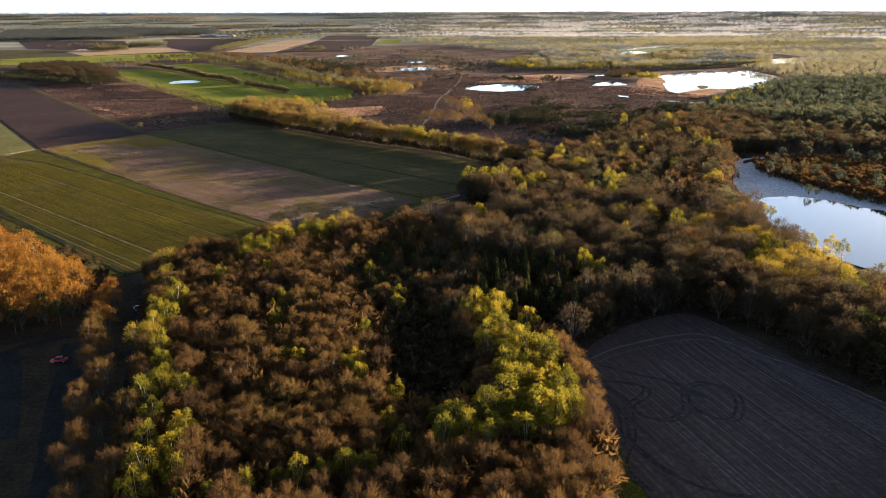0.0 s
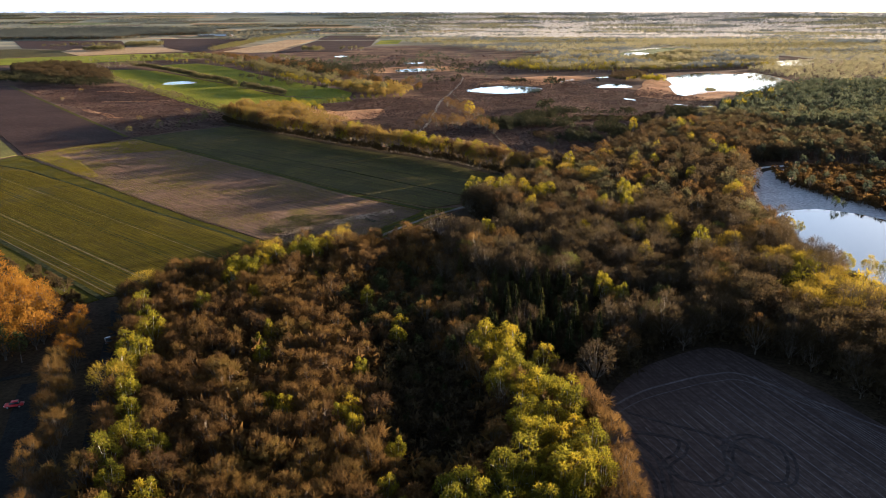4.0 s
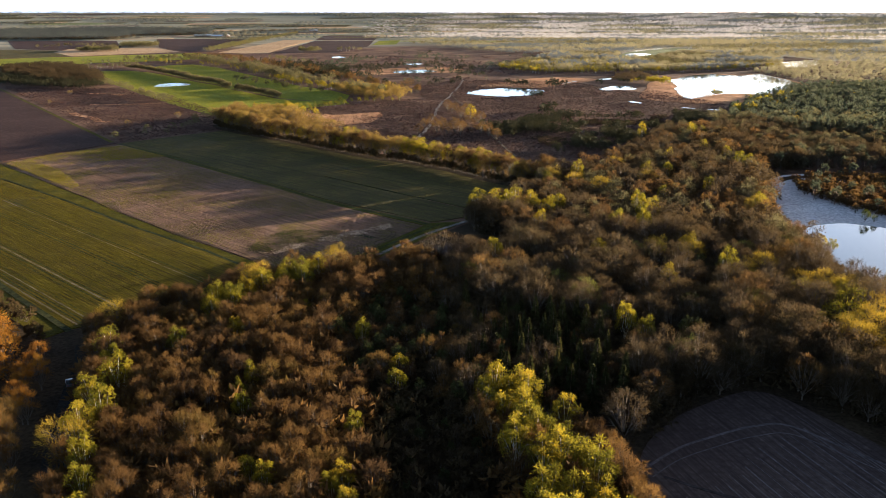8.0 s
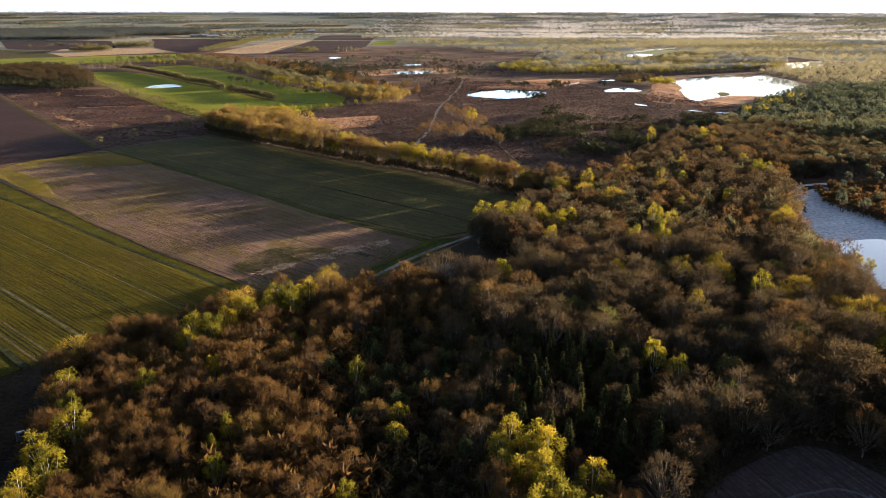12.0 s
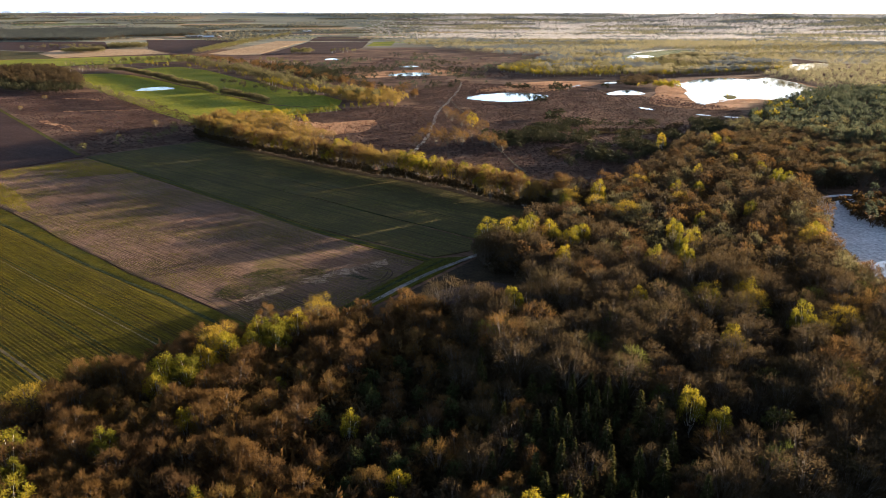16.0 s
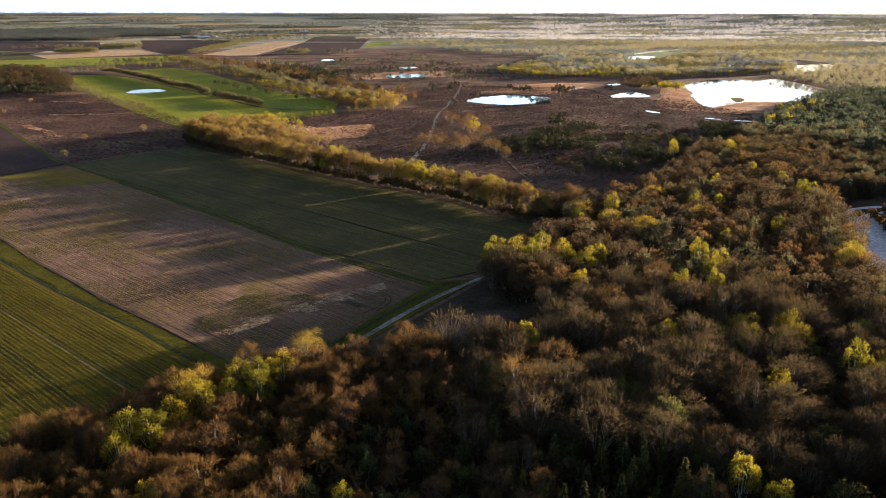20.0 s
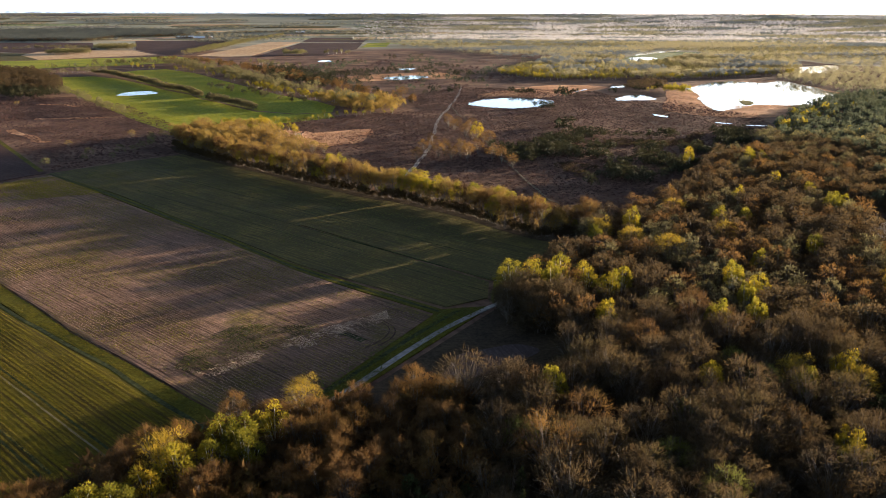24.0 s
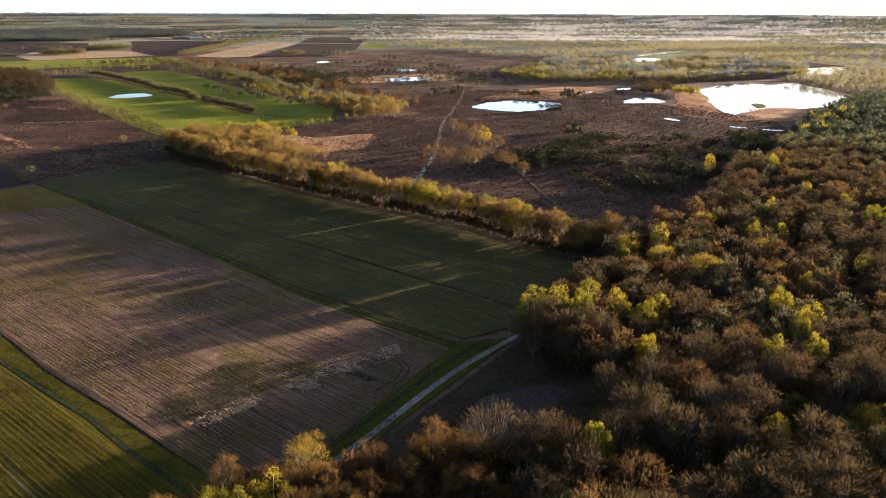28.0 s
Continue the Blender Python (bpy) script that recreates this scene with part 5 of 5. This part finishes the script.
stuff_wood("left_birches", "birch_far", np.concatenate([along([(-620, 1330), (-593, 1342), (-563, 1363), (-548, 1409), (-539, 1461)], 4, 9), along([(-690, 1440), (-625, 1500), (-560, 1540)], 9, 8)]), M_HEDGE, M_BIRCH, "olive birches along the meadow strip", "wood", (0.5, 0.9))
stuff_wood("left_pines", "pine_far", scatter([(-700, 1200), (-600, 1200), (-500, 1110), (-425, 1050), (-429, 1000), (-465, 1000), (-516, 1023), (-600, 1080)], 7.5), M_JUNIPER, M_BARK, "dark pines at the edge of the heath", "wood", (0.6, 1.0))
stuff_wood("heath_edge_wood", "oak_far", scatter([(-140, 985), (-105, 1020), (-55, 990), (-36, 944), (-44, 886), (-69, 869), (-98, 905)], 8), M_BELT, M_BARK, "brown budding wood along the heath", "wood", (0.6, 1.1))
stuff_wood("heath_edge_birches", "birch_far", np.concatenate([along([(-110, 850), (-75, 862), (-40, 878)], 7, 4), scatter([(-150, 800), (-130, 830), (-165, 815)], 9), along([(-165, 790), (-128, 812), (-95, 838)], 5, 4)]), M_LEAF, M_BIRCH, "yellow-green bushes along the heath", "wood", (0.3, 0.6))
BELTWAY = [(-600, 1560), (-522, 1590), (-449, 1560), (-380, 1450), (-319, 1350), (-255, 1230), (-205, 1130), (-150, 1050), (-105, 985), (-65, 925)]
BELTFAR = [(-584, 1590), (-522, 1670), (-449, 1655), (-319, 1470), (-225, 1309), (-155, 1158), (-90, 1054), (-49, 995), (-34, 944)]
stuff_wood("meadow_belt", "oak_far", np.concatenate([along(BELTWAY, 4.5, 13), along(BELTWAY[1:8], 7, 26)]), M_HEDGE, M_BARK, "belt of olive brown trees behind the meadows", "tree belt", (0.7, 1.35))
stuff_wood("meadow_belt_brown", "oak_far", along(BELTFAR[1:], 6, 17), M_TWIG, M_BARK, "brown trees in the belt behind the meadows", "tree belt", (0.7, 1.25))
stuff_wood("meadow_belt_pines", "pine_far", np.concatenate([along(BELTFAR, 11, 22), scatter([(-180, 1180), (-240, 1300), (-300, 1440), (-240, 1460), (-150, 1280), (-110, 1160)], 12)]), M_JUNIPER, M_BARK, "dark pines in the belt behind the meadows", "tree belt", (0.6, 1.2))
stuff_wood("meadow_belt_birches", "birch_far", np.concatenate([along([(-235, 1150), (-180, 1062), (-140, 1010), (-100, 960), (-80, 950), (-54, 964)], 4.5, 8), along([(-540, 1500), (-380, 1420), (-260, 1230)], 16, 18)]), M_LEAF, M_BIRCH, "yellow-green birches in the belt", "tree belt", (0.55, 0.95))
FARPINES = np.array([(-176, 1590), (-145, 1590), (-104, 1814), (-89, 1717), (-50, 1764), (-34, 1764), (-148, 1304), (-132, 1304), (-119, 1278), (-104, 1330), (-84, 1387), (-64, 1387), (-28, 1417), (1, 1481), (18, 1481), (27, 1304), (38, 1186), (60, 1278), (12, 1071), (-16, 1038), (-10, 1071), (-66, 1186), (-139, 1165)], float)
stuff_wood("heath_pines_far", "oak_far", np.concatenate([FARPINES, FARPINES + [9, 3], FARPINES[6:17] + [-11, 6], FARPINES[6:17] + [18, -5], scatter([(-250, 1180), (-130, 1120), (40, 1200), (60, 1300), (10, 1420), (-90, 1400), (-240, 1380)], 24, [POND[5][1]], keep=0.6)]), M_JUNIPER, M_BARK, "scattered dark pines on the far heath", "pines", (0.7, 1.2))
stuff_wood("heath_birches_far", "birch_far", np.concatenate([along([(-256, 1960), (-190, 1968)], 5, 8), along([(-340, 1640), (-300, 1560), (-230, 1480)], 9, 12), along([(-300, 1330), (-250, 1290), (-190, 1240)], 9, 14)]), M_HEDGE, M_BIRCH, "olive birches at the end of the heath", "wood", (0.7, 1.1))
MIDDLE = [(92, 1369), (278, 1827), (533, 1825), (714, 1709), (569, 1366), (361, 1263), (144, 1254)]
MARSH = [(330, 1560), (420, 1640), (500, 1780), (600, 1900), (640, 2080), (560, 2090), (470, 1960), (395, 1800)]
slab("marsh_grass", curve_round(MARSH, 4, 6), M_FARGREEN, 0.16, label="green strip of grass by the marsh ponds", category="grass")


def clumps(pts, scale, seed):
    return np.array([noise.noise(Vector((x * scale, y * scale, seed))) for x, y in pts])


mid = scatter(MIDDLE, 10, [POND[6][1], MARSH], keep=0.9)
c = clumps(mid, 0.011, 1.0)
stuff_wood("middle_wood", "oak_far", mid[(c > -0.1) & (c < 0.22)], M_STEPPE, M_BARK, "budding wood beyond the heath, paled for haze", "wood", (0.6, 1.3))
stuff_wood("middle_oaks", "oak_far", mid[c <= -0.1], M_HEDGE, M_BARK, "brown budding wood beyond the heath", "wood", (0.5, 1.1))
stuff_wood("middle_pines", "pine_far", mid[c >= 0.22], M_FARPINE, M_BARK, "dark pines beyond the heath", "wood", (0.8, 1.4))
stuff_wood("middle_edge", "birch_far", np.concatenate([along([(95, 1365), (150, 1255), (360, 1268), (565, 1370)], 4.5, 9), scatter([(150, 1290), (280, 1290), (330, 1420), (300, 1500), (200, 1500), (110, 1400)], 12, keep=0.7)]), M_LEAF, M_BIRCH, "yellow-green edge of the far wood", "wood", (0.5, 1.0))
rw = scatter([(480, 1060), (700, 1000), (950, 1500), (720, 1480), (600, 1400), (470, 1260)], 13, [POND[2][1]], keep=0.8)
stuff_wood("right_wood", "oak_far", rw, M_STEPPE, M_BARK, "budding wood beside the large pond, paled for haze", "wood", (0.5, 1.3))
far = scatter([(150, 1800), (700, 1700), (720, 1550), (1000, 1500), (1300, 1900), (2900, 4000), (1200, 4860), (-500, 4900), (-300, 2900)], 14.5, [MARSH] + [c for n, c in POND if n == "pond_marsh"])
far = far[RNG.random(len(far)) < np.clip((far[:, 0] / far[:, 1] + 0.10) / 0.16, 0.04, 1)]
far = far[(np.hypot(*far.T) < 4900) & (far[:, 0] < 0.66 * far[:, 1])]
far = far[RNG.random(len(far)) < np.clip(0.85 + clumps(far * [0.3, 1.0], 0.0055, 21.0), 0.55, 1)]
c1, c2 = clumps(far * [0.5, 1.6], 0.0035, 3.0), clumps(far * [0.6, 1.4], 0.006, 8.0)
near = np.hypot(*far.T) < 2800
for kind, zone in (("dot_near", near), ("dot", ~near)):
    stuff_wood("distant_wood", kind, far[zone & (c1 > -0.15) & (c2 < 0.2)], M_STEPPE if kind == "dot_near" else M_FAR, M_BARK, "spring woods towards the horizon, paled for haze", "wood", (0.55, 1.35), stem=False)
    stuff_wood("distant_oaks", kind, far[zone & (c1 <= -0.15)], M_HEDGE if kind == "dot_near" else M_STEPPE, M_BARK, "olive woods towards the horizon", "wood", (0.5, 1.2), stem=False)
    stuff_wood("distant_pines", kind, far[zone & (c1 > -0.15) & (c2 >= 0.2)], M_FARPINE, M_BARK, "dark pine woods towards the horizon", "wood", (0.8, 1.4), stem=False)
stuff_wood("distant_belt", "dot_near", scatter([(-1500, 2650), (-1101, 2712), (-1150, 3055), (-945, 3270), (-990, 3560), (-1430, 3600), (-1800, 3300)], 13, keep=0.75), M_DARKWOOD, M_BARK, "dark wood in the distance, tinted blue for haze", "wood", (1.2, 2.0), stem=False)
stuff_wood("distant_brown_belt", "dot_near", np.concatenate([along([(-1480, 2640), (-1101, 2705), (-1155, 3045), (-945, 3262)], 7, 14), along([(-960, 3345), (-836, 3430), (-592, 3620)], 8, 16)]), M_DULL, M_BARK, "brown front trees of the distant wood", "wood", (1.0, 1.5), stem=False)
stuff_wood("field_belt_far", "oak_far", along([(-1063, 2137), (-1011, 2200), (-971, 2258), (-900, 2205), (-819, 2165), (-773, 2209)], 7, 8), M_HEDGE, M_BARK, "olive tree belt between the far fields", "tree belt", (0.7, 1.1))
lines = []
for k in range(74):                              # belts of trees that follow one another towards the horizon
    r = 2750 + 2130 * ((k + frng.uniform(0, 1)) / 74) ** 0.85
    a0, n = frng.uniform(-37, 4), frng.uniform(1.5, 9)
    t = np.arange(0, n, 8.5 / r * 57.3)
    for _ in range(int(frng.integers(1, 4))):
        q = r + 18 * np.sin(t * frng.uniform(0.5, 2)) + RNG.uniform(-12, 12, len(t)) + frng.uniform(-25, 25)
        a = np.radians(a0 + t + RNG.uniform(-0.05, 0.05, len(t)))
        lines.append(np.stack([q * np.sin(a), q * np.cos(a)], -1))
lines = np.concatenate(lines)
lines = lines[np.hypot(*lines.T) < 4900]
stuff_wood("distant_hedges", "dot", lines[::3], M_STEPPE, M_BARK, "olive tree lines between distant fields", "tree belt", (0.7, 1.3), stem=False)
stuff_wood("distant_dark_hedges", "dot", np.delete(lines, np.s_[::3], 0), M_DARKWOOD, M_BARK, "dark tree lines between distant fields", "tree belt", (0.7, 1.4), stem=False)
stuff_wood("field_tree_line", "oak_far", np.concatenate([along([(-548, 1907), (-545, 2006), (-565, 2346), (-594, 2838), (-601, 3380)], 6, 7), along([(-560, 2000), (-585, 2346), (-610, 2838)], 11, 9)]), M_HEDGE, M_BARK, "tree line beside the tan field", "tree belt", (0.8, 1.35))
ring = np.radians(np.concatenate([np.arange(-38, 38, 0.09), np.arange(-38, 38, 0.13)]) + RNG.uniform(-0.05, 0.05))
ring = np.stack([np.sin(ring), np.cos(ring)], -1) * RNG.uniform(4780, 4940, len(ring))[:, None]
stuff_wood("skyline_wood", "dot", ring[clumps(ring, 0.002, 4.0) > -0.3], M_FARPINE, M_BARK, "woods on the skyline, tinted blue for haze", "wood", (0.6, 1.7), stem=False)
stuff_wood("field_copse", "oak_far", np.concatenate([scatter([(-850, 1900), (-774, 1949), (-800, 2010), (-870, 2010)], 8), scatter([(-846, 2140), (-766, 2200), (-800, 2300), (-880, 2260)], 9), scatter([(-330, 1900), (-290, 1900), (-290, 1960), (-340, 1950)], 9)]), M_HEDGE, M_BARK, "olive copse among the fields", "wood", (0.8, 1.4))

# ---- road, car park and cars by the orange wood ----
strip("road", curve_round([(-104, 252), (-98, 236), (-92, 215), (-80, 180), (-70, 150), (-58, 110)], 6, 0.3, False), 5.0, M_ASPHALT, 0.22, "dark road in the shade of the trees", "road")
strip("car_park", curve_round([(-105, 202), (-101, 190), (-92, 165), (-80, 135), (-70, 105)], 6, 0.2, False), 6.5, M_ASPHALT, 0.24, "grey asphalt car park strip", "car park")
strip("car_park", curve_round([(-122, 197), (-113, 182), (-105, 166), (-97, 150)], 6, 0.2, False), 5.0, M_ASPHALT, 0.24, "grey asphalt car park strip", "car park")
strip("footpath", curve_round([(-122, 196), (-116, 203), (-109, 207)], 5, 0.3, False), 1.8, M_ASPHALT, 0.28, "grey footpath by the car park", "path")

M_RED = plain("red_paint", (0.45, 0.02, 0.025), 0.3, 0.1, 0.15)
M_DARKPAINT = plain("dark_paint", (0.03, 0.032, 0.04), 0.3, 0.2, 0.15)
M_GLASS = plain("dark_car_glass", (0.02, 0.025, 0.03), 0.05, 0.0, 0.1)
M_RUBBER = plain("rubber", (0.02, 0.02, 0.02), 0.85)
M_STEEL = plain("wheel_steel", (0.5, 0.5, 0.52), 0.35, 0.9, 0.15)
M_LAMP = plain("headlight_glass", (0.8, 0.8, 0.78), 0.1, 0.0, 0.05)


def box_bm(sx, sy, sz, at=(0, 0, 0), bevel=0.0):
    bm = bmesh.new()
    bmesh.ops.create_cube(bm, size=1, matrix=Matrix.LocRotScale(at, None, (sx, sy, sz)))
    if bevel:
        bmesh.ops.bevel(bm, geom=bm.edges[:], offset=bevel, segments=2, affect="EDGES")
    return bm


def car(at, paint, label):
    root = tagged(new("car"), label, "car", "parked cars")
    root.matrix_basis = at
    bm = box_bm(4.2, 1.75, 0.62, (0, 0, 0.62), 0.14)
    for v in bm.verts:
        if v.co.z > 0.75 and abs(v.co.x) > 1.6:
            v.co.z -= 0.10
    part("body", bm_mesh("body", bm, paint, True), root)
    bm = box_bm(2.4, 1.55, 0.52, (-0.15, 0, 1.16), 0.1)
    for v in bm.verts:
        if v.co.z > 1.2:
            v.co.x, v.co.y = -0.15 + (v.co.x + 0.15) * 0.68, v.co.y * 0.82
    part("cabin_glass", bm_mesh("cabin", bm, M_GLASS, True), root, "dark car windows")
    bm = box_bm(1.5, 1.22, 0.06, (-0.15, 0, 1.44), 0.025)
    part("roof", bm_mesh("roof", bm, paint, True), root)
    for x in (-1.3, 1.3):
        for y in (-0.8, 0.8):
            bm = bmesh.new()
            bmesh.ops.create_cone(bm, cap_ends=True, segments=20, radius1=0.32, radius2=0.32, depth=0.2, matrix=pose(x, y, 0.32, 90))
            wheel = part("wheel", bm_mesh("tyre", bm, M_RUBBER, True), root)
            bm = bmesh.new()
            bmesh.ops.create_cone(bm, cap_ends=True, segments=14, radius1=0.2, radius2=0.18, depth=0.22, matrix=pose(x, y * 1.01, 0.32, 90))
            part("rim", bm_mesh("rim", bm, M_STEEL), wheel)
    for y in (-0.6, 0.6):
        part("headlight", bm_mesh("headlight", box_bm(0.12, 0.34, 0.14, (2.04, y, 0.72), 0.03), M_LAMP), root)
        part("tail_light", bm_mesh("tail_light", box_bm(0.1, 0.3, 0.16, (-2.06, y, 0.78), 0.03), M_RED), root)
    return root


car(pose(-104, 189.5, 0.24, 0, 0, 195), M_RED, "red hatchback parked on the asphalt strip")
car(pose(-97, 227, 0.24, 0, 0, 120), M_DARKPAINT, "dark car parked at the end of the road")

# ---- farm far away ----
M_ROOF = plain("pale_sheet_roof", (0.62, 0.66, 0.72), 0.4, 0.2, 0.2, 0.3)
M_WALL = plain("barn_brick", (0.28, 0.16, 0.11), 0.85, 0.0, 0.3, 0.8)
M_DOOR = plain("barn_door", (0.07, 0.10, 0.08), 0.7)


def barn(x, y, turn, length, width, eaves, ridge, label):
    root = tagged(new("barn"), label, "barn", "farm buildings")
    root.matrix_basis = pose(x, y, float(ground_z(x, y)), 0, 0, turn)
    bm = bmesh.new()
    ring = [(-width / 2, -0.5), (width / 2, -0.5), (width / 2, eaves), (0, ridge), (-width / 2, eaves)]
    a, b = ([bm.verts.new((s * length / 2, p, q)) for p, q in ring] for s in (-1, 1))
    bm.faces.new(a), bm.faces.new(b[::-1])
    for i in range(5):
        bm.faces.new((a[i], b[i], b[(i + 1) % 5], a[(i + 1) % 5]))
    part("wall", bm_mesh("wall", bm, M_WALL), root)
    for s in (-1, 1):
        bm = bmesh.new()
        q = [(s * (width / 2 + 0.6), eaves - 0.25), (s * (width / 2 + 0.6), eaves + 0.05), (0, ridge + 0.35), (0, ridge + 0.05)]
        a, b = ([bm.verts.new((e * (length / 2 + 0.5), u, v)) for u, v in q] for e in (-1, 1))
        bm.faces.new(a), bm.faces.new(b[::-1])
        for i in range(4):
            bm.faces.new((a[i], b[i], b[(i + 1) % 4], a[(i + 1) % 4]))
        part("roof", bm_mesh("roof", bm, M_ROOF), root, "pale sheet roof slope")
    for k in range(3):
        part("door", bm_mesh("door", box_bm(4, 0.2, 3.6, (-length / 3 + k * length / 3, -width / 2 - 0.08, 1.8)), M_DOOR), root)
    return root


barn(-905, 3085, 8, 60, 22, 4.5, 9, "long barn with a pale roof in distant fields")
barn(-845, 3060, 8, 40, 18, 4, 8, "barn with a pale roof in distant fields")
barn(-815, 3100, 95, 30, 14, 4, 8, "small barn with a pale roof in distant fields")
barn(-560, 3560, 20, 36, 16, 4, 9, "barn among distant trees")
